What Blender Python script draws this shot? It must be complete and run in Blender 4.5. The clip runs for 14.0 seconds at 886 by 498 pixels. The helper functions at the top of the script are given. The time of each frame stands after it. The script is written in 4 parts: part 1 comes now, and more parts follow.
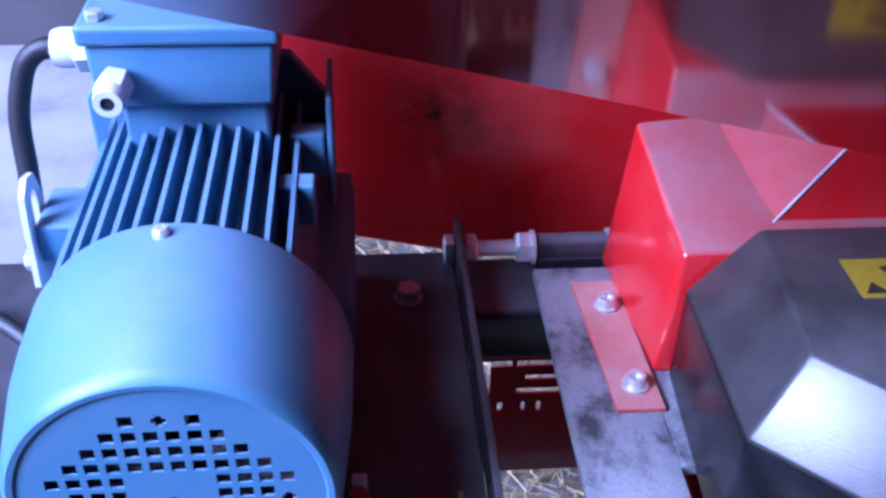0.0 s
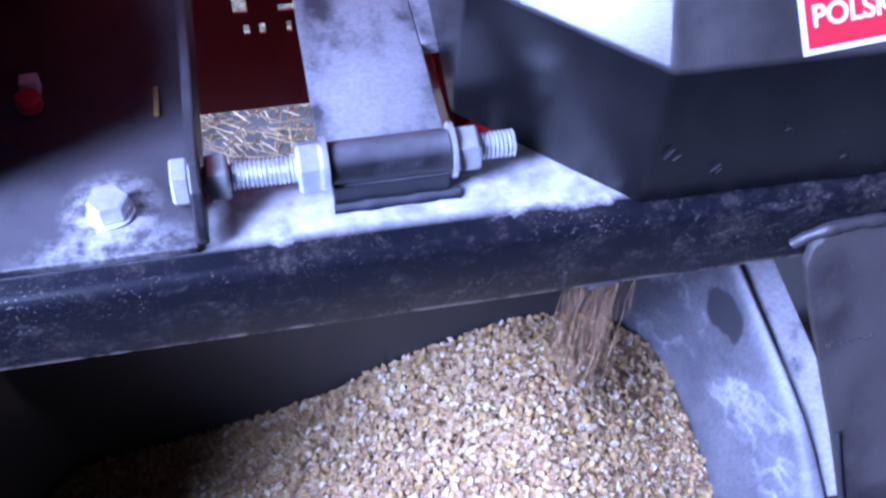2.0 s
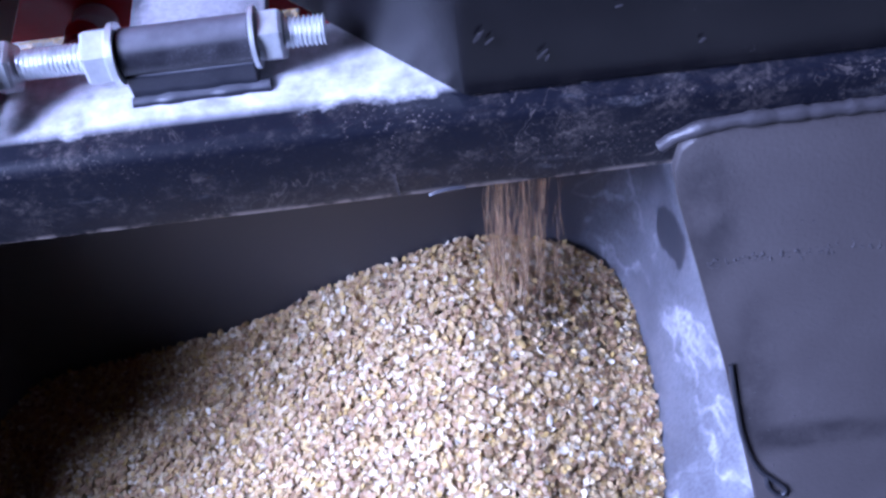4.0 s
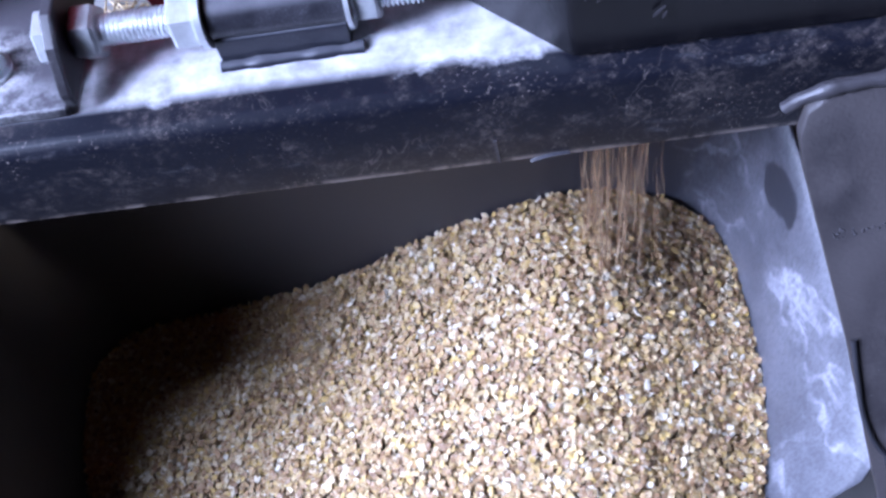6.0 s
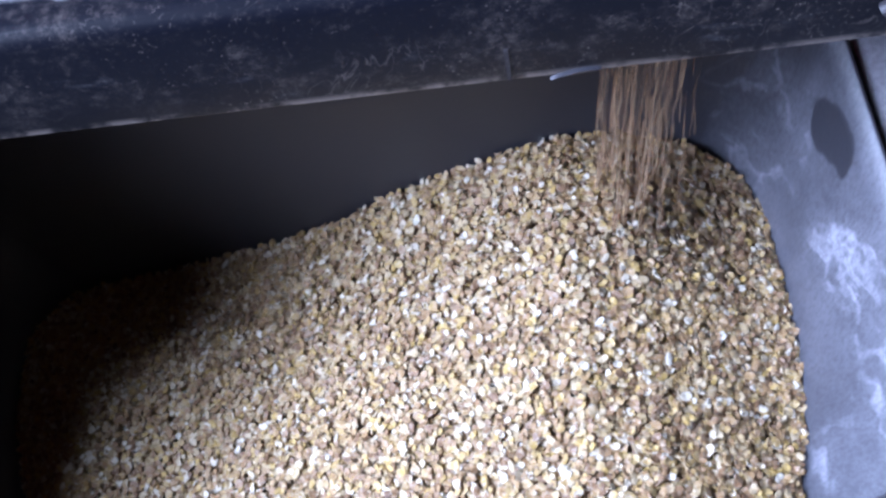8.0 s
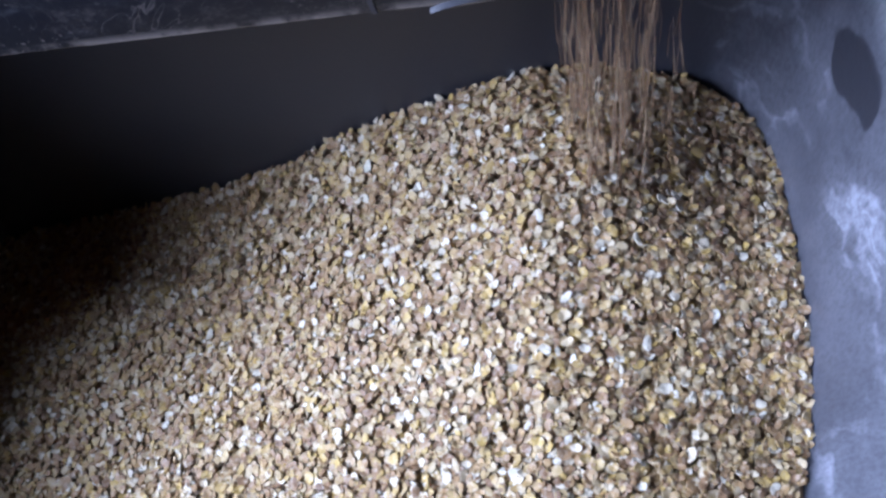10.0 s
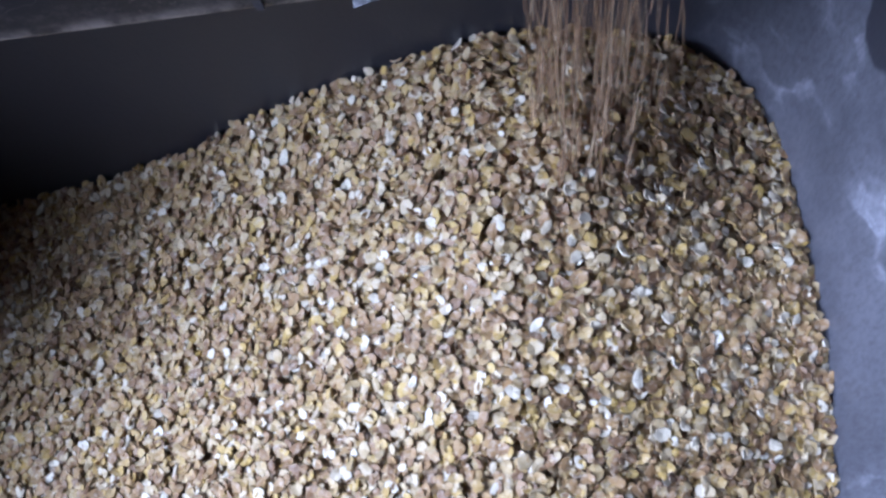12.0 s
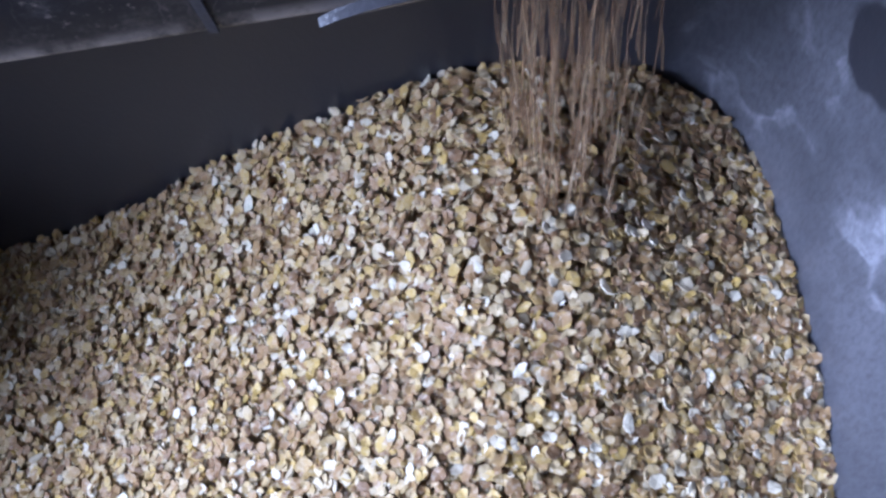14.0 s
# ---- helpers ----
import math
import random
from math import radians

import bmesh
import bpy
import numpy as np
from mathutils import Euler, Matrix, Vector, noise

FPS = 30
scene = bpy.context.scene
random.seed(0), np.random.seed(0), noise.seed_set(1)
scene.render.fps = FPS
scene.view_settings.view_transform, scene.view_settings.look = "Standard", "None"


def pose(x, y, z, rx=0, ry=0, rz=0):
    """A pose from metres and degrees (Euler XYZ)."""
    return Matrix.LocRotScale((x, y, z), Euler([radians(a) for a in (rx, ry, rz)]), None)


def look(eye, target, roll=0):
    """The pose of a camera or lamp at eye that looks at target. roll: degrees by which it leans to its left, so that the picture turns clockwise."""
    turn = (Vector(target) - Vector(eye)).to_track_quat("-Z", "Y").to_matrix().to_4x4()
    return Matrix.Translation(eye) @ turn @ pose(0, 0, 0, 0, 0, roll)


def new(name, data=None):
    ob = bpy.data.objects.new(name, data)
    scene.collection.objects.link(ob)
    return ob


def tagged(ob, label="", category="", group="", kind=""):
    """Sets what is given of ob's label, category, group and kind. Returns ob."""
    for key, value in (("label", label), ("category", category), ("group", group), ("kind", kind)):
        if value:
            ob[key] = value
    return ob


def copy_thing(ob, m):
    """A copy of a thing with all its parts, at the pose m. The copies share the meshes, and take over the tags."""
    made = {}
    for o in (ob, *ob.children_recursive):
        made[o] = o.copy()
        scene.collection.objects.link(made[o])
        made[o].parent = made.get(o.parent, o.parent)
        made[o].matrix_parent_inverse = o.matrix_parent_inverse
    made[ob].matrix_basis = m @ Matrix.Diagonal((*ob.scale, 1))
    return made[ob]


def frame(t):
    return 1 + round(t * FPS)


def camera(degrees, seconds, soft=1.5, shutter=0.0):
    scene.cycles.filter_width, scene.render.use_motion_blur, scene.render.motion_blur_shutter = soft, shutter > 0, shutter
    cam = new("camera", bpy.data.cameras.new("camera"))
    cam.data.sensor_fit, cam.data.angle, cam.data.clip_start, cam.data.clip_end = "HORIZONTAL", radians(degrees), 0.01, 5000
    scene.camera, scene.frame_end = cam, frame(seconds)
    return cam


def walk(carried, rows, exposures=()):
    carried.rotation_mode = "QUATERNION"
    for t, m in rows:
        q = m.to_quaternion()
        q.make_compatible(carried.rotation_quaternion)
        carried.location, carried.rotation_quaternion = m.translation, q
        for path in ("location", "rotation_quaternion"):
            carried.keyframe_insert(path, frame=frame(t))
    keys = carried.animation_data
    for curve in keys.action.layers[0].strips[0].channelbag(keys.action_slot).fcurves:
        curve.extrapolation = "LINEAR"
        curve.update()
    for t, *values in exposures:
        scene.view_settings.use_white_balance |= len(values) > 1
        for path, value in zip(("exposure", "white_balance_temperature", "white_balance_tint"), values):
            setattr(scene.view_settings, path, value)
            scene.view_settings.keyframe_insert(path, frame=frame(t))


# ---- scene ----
cam = camera(47.0, 14.0, soft=2.8)
PATH = [
    (0, (-0.1525, -0.3751, 1.3689), (-0.1230, -0.0537, 1.1326), 1.57),
    (0.5, (-0.1343, -0.3739, 1.3427), (-0.0920, -0.0682, 1.0881), 1.99),
    (0.6, (-0.1290, -0.3748, 1.3370), (-0.0837, -0.0742, 1.0772), 2.14),
    (1, (-0.1021, -0.3774, 1.3104), (-0.0454, -0.0987, 1.0291), 2.83),
    (1.5, (-0.063, -0.373, 1.263), (0.259, 0.897, -0.248), 3.7),
    (2, (-0.029, -0.369, 1.231), (0.273, 0.825, -0.345), 3.6),
    (2.5, (0.022, -0.386, 1.203), (0.257, 0.806, -0.386), 1.4),
    (3, (0.079, -0.391, 1.183), (0.236, 0.784, -0.428), -2.0),
    (3.5, (0.114, -0.392, 1.175), (0.212, 0.77, -0.45), -4.0),
    (4, (0.149, -0.38, 1.174), (0.145, 0.764, -0.466), -7.1),
    (6.5, (0.131, -0.344, 1.151), (-0.034, 0.682, -0.558), -14.6),
    (7, (0.125, -0.338, 1.127), (-0.033, 0.672, -0.592), -14.2),
    (7.5, (0.12, -0.32, 1.094), (-0.022, 0.676, -0.634), -13.1),
    (8, (0.121, -0.294, 1.063), (-0.009, 0.683, -0.677), -12.7),
    (10.5, (0.185, -0.209, 0.956), (-0.085, 0.588, -0.859), -21.8),
    (11, (0.179, -0.189, 0.935), (-0.046, 0.58, -0.898), -20.3),
    (11.5, (0.176, -0.164, 0.913), (-0.013, 0.565, -0.94), -19.4),
    (12, (0.167, -0.145, 0.89), (0.026, 0.558, -0.977), -17.0),
    (12.5, (0.161, -0.134, 0.869), (0.036, 0.563, -1.002), -16.5),
    (13, (0.158, -0.133, 0.863), (0.044, 0.591, -0.998), -15.9),
    (13.5, (0.161, -0.136, 0.868), (0.075, 0.616, -0.983), -14.5),
    (14, (0.163, -0.137, 0.871), (0.094, 0.638, -0.971), -13.2),
]
EXPOSURES = [
    (0, -0.1, 4850, 26), (1.5, 0.05, 4850, 24), (3, 0.15, 4850, 27), (4.2, 0.15, 5150, 21), (6.3, 0.08, 5500, 12), (8.2, -0.1, 5500, 8), (10.3, -0.5, 5500, 7), (13, -0.58, 5500, 7), (14, -0.5, 5500, 7),
]
walk(cam, [(t, look(eye, target, roll)) for t, eye, target, roll in PATH], EXPOSURES)

# ---- world and daylight ----
world = bpy.data.worlds.new("overcast_sky")
scene.world = world
world.use_nodes = True
wn = world.node_tree.nodes
sky = wn.new("ShaderNodeTexSky")
sky.sky_type, sky.sun_disc = "NISHITA", False
sky.sun_elevation, sky.sun_rotation = radians(40), radians(220)
world.node_tree.links.new(sky.outputs["Color"], wn["Background"].inputs["Color"])
wn["Background"].inputs["Strength"].default_value = 0.05


def daylight(name, eye, target, width, height, watts, color, spread):
    """An area lamp for sky light, set at an assumed opening."""
    lamp = bpy.data.lights.new(name, "AREA")
    lamp.shape, lamp.size, lamp.size_y, lamp.energy, lamp.color, lamp.spread = "RECTANGLE", width, height, watts, color, radians(spread)
    ob = new(name, lamp)
    ob.matrix_world = look(eye, target)
    return ob


SKY = (0.71, 0.77, 1.05)
daylight("tall_window_daylight", (-3.04, -1.35, 3.05), (0.05, 0.0, 0.8), 1.45, 2.2, 58, SKY, 45)
# added steep lamp from above; the roof opening is assumed
daylight("added_roof_light", (-2.4, -0.55, 5.04), (0.05, -0.02, 0.75), 1.2, 1.3, 24, SKY, 45)
# added lamp that brightens the floor behind; no gate is known there
daylight("floor_fill_light", (-3.02, 1.6, 1.3), (-1.0, 2.0, 0.0), 1.2, 1.6, 150, SKY, 80)

# ---- materials ----


def nodes_of(name):
    m = bpy.data.materials.new(name)
    m.use_nodes = True
    n = m.node_tree.nodes
    return m, n, m.node_tree.links, n["Principled BSDF"]


def noise_node(n, links, scale, detail=6.0, rough=0.6, coords=None, stretch=None):
    t = n.new("ShaderNodeTexNoise")
    t.inputs["Scale"].default_value, t.inputs["Detail"].default_value, t.inputs["Roughness"].default_value = scale, detail, rough
    if coords is None:
        coords = n.new("ShaderNodeTexCoord").outputs["Object"]
    if stretch:
        mp = n.new("ShaderNodeMapping")
        mp.inputs["Scale"].default_value = stretch
        links.new(coords, mp.inputs["Vector"])
        coords = mp.outputs["Vector"]
    links.new(coords, t.inputs["Vector"])
    return t.outputs["Fac"]


def ramp(n, links, fac, stops):
    r = n.new("ShaderNodeValToRGB")
    e = r.color_ramp.elements
    while len(e) < len(stops):
        e.new(0.5)
    for el, (pos, col) in zip(e, stops):
        el.position = pos
        el.color = (*col, 1) if len(col) == 3 else col
    links.new(fac, r.inputs["Fac"])
    return r.outputs["Color"]


def grey(v):
    return (v, v, v)


def mix(n, links, fac, a, b):
    m = n.new("ShaderNodeMix")
    m.data_type = "RGBA"
    for sock, v in ((m.inputs["Factor"], fac), (m.inputs["A"], a), (m.inputs["B"], b)):
        if isinstance(v, (tuple, float, int)):
            sock.default_value = (*v, 1) if isinstance(v, tuple) else v
        else:
            links.new(v, sock)
    return m.outputs["Result"]


def times(n, links, a, b, op="MULTIPLY"):
    m = n.new("ShaderNodeMath")
    m.operation, m.use_clamp = op, True
    for sock, v in zip(m.inputs, (a, b)):
        if isinstance(v, (float, int)):
            sock.default_value = v
        else:
            links.new(v, sock)
    return m.outputs["Value"]


def bump(n, links, bsdf, height, strength, distance=0.001):
    b = n.new("ShaderNodeBump")
    b.inputs["Strength"].default_value, b.inputs["Distance"].default_value = strength, distance
    links.new(height, b.inputs["Height"])
    links.new(b.outputs["Normal"], bsdf.inputs["Normal"])


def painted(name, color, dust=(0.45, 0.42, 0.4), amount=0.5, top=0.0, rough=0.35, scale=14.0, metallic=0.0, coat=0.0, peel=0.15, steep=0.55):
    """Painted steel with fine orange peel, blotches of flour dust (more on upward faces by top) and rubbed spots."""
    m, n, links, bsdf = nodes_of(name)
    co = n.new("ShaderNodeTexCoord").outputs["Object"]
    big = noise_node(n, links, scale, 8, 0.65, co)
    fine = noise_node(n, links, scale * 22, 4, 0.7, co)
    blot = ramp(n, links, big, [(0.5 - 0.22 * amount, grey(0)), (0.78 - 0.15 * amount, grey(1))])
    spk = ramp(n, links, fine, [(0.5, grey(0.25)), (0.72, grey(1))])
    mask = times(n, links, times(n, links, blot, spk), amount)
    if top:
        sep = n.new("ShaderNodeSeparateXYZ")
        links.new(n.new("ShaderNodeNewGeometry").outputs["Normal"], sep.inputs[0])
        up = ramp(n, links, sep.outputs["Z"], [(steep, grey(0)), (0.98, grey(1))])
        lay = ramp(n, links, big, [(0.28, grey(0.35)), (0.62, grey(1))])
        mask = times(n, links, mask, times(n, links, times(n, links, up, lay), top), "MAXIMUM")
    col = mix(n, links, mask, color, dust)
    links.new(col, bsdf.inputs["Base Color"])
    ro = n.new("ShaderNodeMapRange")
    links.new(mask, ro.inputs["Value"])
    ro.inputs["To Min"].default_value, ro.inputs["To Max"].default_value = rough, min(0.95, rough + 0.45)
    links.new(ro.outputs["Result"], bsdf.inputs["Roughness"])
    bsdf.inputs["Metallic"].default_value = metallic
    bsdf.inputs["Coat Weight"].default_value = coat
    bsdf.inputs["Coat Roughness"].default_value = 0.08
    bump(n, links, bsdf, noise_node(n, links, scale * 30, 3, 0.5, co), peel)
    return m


def plain(name, color, rough=0.5, metallic=0.0, vary=0.25, scale=60.0, relief=0.1):
    m, n, links, bsdf = nodes_of(name)
    f = noise_node(n, links, scale)
    links.new(mix(n, links, f, tuple(c * (1 - vary) for c in color), tuple(min(1, c * (1 + vary)) for c in color)), bsdf.inputs["Base Color"])
    bsdf.inputs["Roughness"].default_value, bsdf.inputs["Metallic"].default_value = rough, metallic
    bump(n, links, bsdf, noise_node(n, links, scale * 6), relief, 0.0005)
    return m


def spotted(m, center, near, far, color, amount, scale=60, squash=(1.0, 1.0, 1.0)):
    """A ragged patch of flour or grease round one place of the thing."""
    n, links = m.node_tree.nodes, m.node_tree.links
    bsdf = n["Principled BSDF"]
    before = bsdf.inputs["Base Color"].links[0].from_socket
    co = n.new("ShaderNodeTexCoord").outputs["Object"]
    mp = n.new("ShaderNodeMapping")
    mp.inputs["Location"].default_value = [-c * k for c, k in zip(center, squash)]
    mp.inputs["Scale"].default_value = squash
    links.new(co, mp.inputs["Vector"])
    d = n.new("ShaderNodeVectorMath")
    d.operation = "LENGTH"
    links.new(mp.outputs["Vector"], d.inputs[0])
    fall = n.new("ShaderNodeMapRange")
    links.new(d.outputs["Value"], fall.inputs["Value"])
    fall.inputs["From Min"].default_value, fall.inputs["From Max"].default_value = far, near
    rag = ramp(n, links, noise_node(n, links, scale, 7, 0.75, co), [(0.4, grey(0)), (0.62, grey(1))])
    mask = times(n, links, times(n, links, fall.outputs["Result"], rag), amount)
    links.new(mix(n, links, mask, before, color), bsdf.inputs["Base Color"])
    return m


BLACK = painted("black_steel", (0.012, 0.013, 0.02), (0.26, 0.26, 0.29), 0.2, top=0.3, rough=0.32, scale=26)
BLACK_CLEAN = painted("black_guard_paint", (0.0055, 0.0052, 0.0065), (0.34, 0.31, 0.31), 0.06, top=0.36, rough=0.26, scale=20, peel=0.16, steep=0.15)
BLACK_CLEAN.node_tree.nodes["Principled BSDF"].inputs["Specular IOR Level"].default_value = 0.6


def beam_paint():
    """Black paint; a floury film on the top stops short of the handled front edge; wiped smears on the face."""
    m, n, links, bsdf = nodes_of("black_beam_paint")
    co = n.new("ShaderNodeTexCoord").outputs["Object"]
    sep = n.new("ShaderNodeSeparateXYZ")
    links.new(co, sep.inputs[0])
    big, mid, fine = noise_node(n, links, 26, 8, 0.7, co), noise_node(n, links, 70, 6, 0.6, co), noise_node(n, links, 480, 3, 0.7, co)
    edge = n.new("ShaderNodeMapRange")  # y, from the front edge inwards, made ragged by noise
    links.new(sep.outputs["Y"], edge.inputs["Value"])
    edge.inputs["From Min"].default_value, edge.inputs["From Max"].default_value = -0.192, -0.152
    film = times(n, links, edge.outputs["Result"], times(n, links, big, 0.55, "SUBTRACT"), "ADD")
    film = ramp(n, links, film, [(0.42, grey(0)), (0.62, grey(0.9))])
    nz = n.new("ShaderNodeSeparateXYZ")
    links.new(n.new("ShaderNodeNewGeometry").outputs["Normal"], nz.inputs[0])
    film = times(n, links, film, ramp(n, links, nz.outputs["Z"], [(0.6, grey(0)), (0.9, grey(1))]))
    patch = ramp(n, links, mid, [(0.3, grey(0.45)), (0.65, grey(1))])
    smear = noise_node(n, links, 34, 9, 0.75, co, (0.45, 1.0, 1.4))
    smear = times(n, links, ramp(n, links, smear, [(0.58, grey(0)), (0.74, grey(0.22))]), ramp(n, links, fine, [(0.4, grey(0.2)), (0.7, grey(1))]))
    rub = noise_node(n, links, 30, 10, 0.85, co, (1.0, 1.0, 1.3))
    rub = times(n, links, ramp(n, links, rub, [(0.5, grey(0)), (0.68, grey(0.34))]), ramp(n, links, noise_node(n, links, 230, 8, 0.8, co), [(0.44, grey(0.05)), (0.58, grey(1))]))
    warped = n.new("ShaderNodeTexNoise")
    warped.inputs["Scale"].default_value, warped.inputs["Detail"].default_value, warped.inputs["Distortion"].default_value = 34, 3.0, 2.2
    links.new(co, warped.inputs["Vector"])
    hair = ramp(n, links, warped.outputs["Fac"], [(0.49, grey(0)), (0.5, grey(0.3)), (0.51, grey(0))])
    hair = times(n, links, hair, ramp(n, links, noise_node(n, links, 19, 5, 0.7, co), [(0.5, grey(0)), (0.62, grey(1))]))
    fleck = times(n, links, ramp(n, links, noise_node(n, links, 520, 4, 0.6, co), [(0.6, grey(0)), (0.68, grey(0.9))]), ramp(n, links, noise_node(n, links, 24, 6, 0.7, co), [(0.47, grey(0.04)), (0.62, grey(0.8))]))
    rub = times(n, links, times(n, links, rub, hair, "MAXIMUM"), fleck, "MAXIMUM")
    low = n.new("ShaderNodeMapRange")  # paint rubbed off along the lower edge
    links.new(sep.outputs["Z"], low.inputs["Value"])
    low.inputs["From Min"].default_value, low.inputs["From Max"].default_value = 0.7482, 0.7446
    worn = times(n, links, low.outputs["Result"], ramp(n, links, noise_node(n, links, 55, 6, 0.7, co), [(0.42, grey(0)), (0.56, grey(0.9))]))
    rub = times(n, links, rub, worn, "MAXIMUM")
    paint = mix(n, links, rub, (0.0065, 0.0072, 0.0125), (0.33, 0.28, 0.25))
    mask = times(n, links, times(n, links, film, patch), smear, "MAXIMUM")
    links.new(mix(n, links, mask, paint, (0.66, 0.65, 0.68)), bsdf.inputs["Base Color"])
    links.new(ramp(n, links, mask, [(0, grey(0.42)), (0.6, grey(0.8))]), bsdf.inputs["Roughness"])
    bsdf.inputs["Specular IOR Level"].default_value = 0.25
    bump(n, links, bsdf, mid, 0.12)
    return m


BEAM = beam_paint()
PLATE = painted("dusty_base_plate", (0.011, 0.0095, 0.012), (0.33, 0.31, 0.35), 0.3, top=0.2, rough=0.36, scale=18)
spotted(PLATE, (0.152, -0.142, 0.006), 0.008, 0.03, (0.62, 0.61, 0.62), 0.95, 120)
spotted(PLATE, (0.152, -0.168, 0.006), 0.005, 0.02, (0.5, 0.5, 0.52), 0.7, 90, (0.35, 1.0, 1.0))
SLEEVE = painted("dusty_guide_tube", (0.012, 0.012, 0.016), (0.32, 0.31, 0.35), 0.4, top=0.45, rough=0.3, scale=40)


def strap_paint():
    """Pale grey flat bar under a floury film, with greasy dark finger smudges."""
    m, n, links, bsdf = nodes_of("dusty_grey_strap")
    co = n.new("ShaderNodeTexCoord").outputs["Object"]
    smudge, fine = noise_node(n, links, 34, 5, 0.62, co, (1.0, 0.7, 1.0)), noise_node(n, links, 300, 5, 0.75, co)
    film = ramp(n, links, smudge, [(0.33, grey(0.12)), (0.42, grey(0.55)), (0.5, grey(0.85)), (0.7, grey(1.0))])
    film = times(n, links, film, ramp(n, links, fine, [(0.32, grey(0.62)), (0.6, grey(1))]))
    links.new(mix(n, links, film, (0.03, 0.03, 0.036), (0.36, 0.35, 0.38)), bsdf.inputs["Base Color"])
    links.new(ramp(n, links, film, [(0, grey(0.32)), (0.8, grey(0.6))]), bsdf.inputs["Roughness"])
    bump(n, links, bsdf, fine, 0.12)
    return m


STRAP = strap_paint()
LEG = painted("grey_leg_paint", (0.04, 0.035, 0.036), (0.13, 0.118, 0.12), 0.34, rough=0.5, scale=16, peel=0.35)
spotted(LEG, (0.237, -0.225, 0.737), 0.012, 0.026, (0.008, 0.007, 0.009), 0.8, 14, (1.0, 0.5, 0.6))
spotted(LEG, (0.302, -0.298, 0.609), 0.02, 0.045, (0.007, 0.006, 0.008), 0.85, 16, (0.45, 1.0, 4.0))
spotted(LEG, (0.262, -0.275, 0.64), 0.006, 0.02, (0.008, 0.007, 0.009), 0.8, 18, (1.0, 0.3, 0.3))
BEAD = painted("weld_bead_paint", (0.036, 0.033, 0.037), (0.14, 0.13, 0.14), 0.3, rough=0.45, scale=16, peel=0.35)


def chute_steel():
    """Dark sheet with rubbed flour streaks; its lit right and shaded rest are put into the colour."""
    m, n, links, bsdf = nodes_of("dusty_side_lit_chute")
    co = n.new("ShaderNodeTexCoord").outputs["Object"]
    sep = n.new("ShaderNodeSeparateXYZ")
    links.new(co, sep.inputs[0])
    # pale film fades out leftwards: lit side and shaded back painted as colour
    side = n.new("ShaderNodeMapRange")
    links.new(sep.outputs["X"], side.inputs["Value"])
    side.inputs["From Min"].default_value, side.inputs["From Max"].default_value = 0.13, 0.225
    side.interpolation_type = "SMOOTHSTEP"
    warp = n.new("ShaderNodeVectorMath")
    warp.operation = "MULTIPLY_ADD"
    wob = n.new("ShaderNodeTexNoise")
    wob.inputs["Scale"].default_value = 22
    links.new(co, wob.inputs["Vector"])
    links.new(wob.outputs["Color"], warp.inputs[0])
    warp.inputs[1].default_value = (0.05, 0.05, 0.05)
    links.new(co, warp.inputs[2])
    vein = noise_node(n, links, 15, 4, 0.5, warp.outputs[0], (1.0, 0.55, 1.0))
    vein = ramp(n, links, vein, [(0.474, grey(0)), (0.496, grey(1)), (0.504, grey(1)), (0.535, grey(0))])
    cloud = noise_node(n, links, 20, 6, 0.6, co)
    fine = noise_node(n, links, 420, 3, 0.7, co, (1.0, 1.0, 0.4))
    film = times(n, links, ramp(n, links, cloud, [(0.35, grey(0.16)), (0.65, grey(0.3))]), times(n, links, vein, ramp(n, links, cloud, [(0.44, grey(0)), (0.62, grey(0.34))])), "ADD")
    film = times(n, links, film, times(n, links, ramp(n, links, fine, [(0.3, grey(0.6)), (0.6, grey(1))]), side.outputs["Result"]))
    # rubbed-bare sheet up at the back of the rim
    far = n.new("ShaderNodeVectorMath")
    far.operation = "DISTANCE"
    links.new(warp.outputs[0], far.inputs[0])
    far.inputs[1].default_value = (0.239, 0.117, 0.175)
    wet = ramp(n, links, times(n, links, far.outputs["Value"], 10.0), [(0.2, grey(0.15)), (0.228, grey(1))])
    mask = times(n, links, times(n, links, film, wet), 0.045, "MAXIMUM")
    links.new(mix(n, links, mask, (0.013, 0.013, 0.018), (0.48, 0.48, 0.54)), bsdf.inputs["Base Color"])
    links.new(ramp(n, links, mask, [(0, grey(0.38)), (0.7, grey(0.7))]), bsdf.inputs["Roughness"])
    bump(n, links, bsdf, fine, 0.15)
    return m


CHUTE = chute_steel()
RED = painted("glossy_red_paint", (0.66, 0.014, 0.017), (0.50, 0.30, 0.31), 0.22, top=0.75, rough=0.22, scale=15, coat=0.6, peel=0.12)
RED_PLATE = painted("red_rear_plate", (0.62, 0.014, 0.017), (0.5, 0.3, 0.3), 0.2, rough=0.24, scale=15, coat=0.5, peel=0.12)
spotted(RED_PLATE, (-0.381, 0.04, -0.035), 0.012, 0.05, (0.1, 0.004, 0.006), 0.95, 45, (1.0, 1.0, 0.8))
RED_DULL = painted("dusty_red_flange", (0.5, 0.06, 0.05), (0.55, 0.4, 0.37), 0.6, top=0.6, rough=0.45, scale=30)
RED_HOPPER = painted("glossy_red_hopper", (0.42, 0.008, 0.012), (0.4, 0.2, 0.2), 0.12, rough=0.1, scale=9, coat=1.0, peel=0.05)
BLUE = painted("blue_motor_paint", (0.085, 0.2, 0.33), (0.36, 0.35, 0.36), 0.34, top=0.25, rough=0.36, scale=22, peel=0.2)
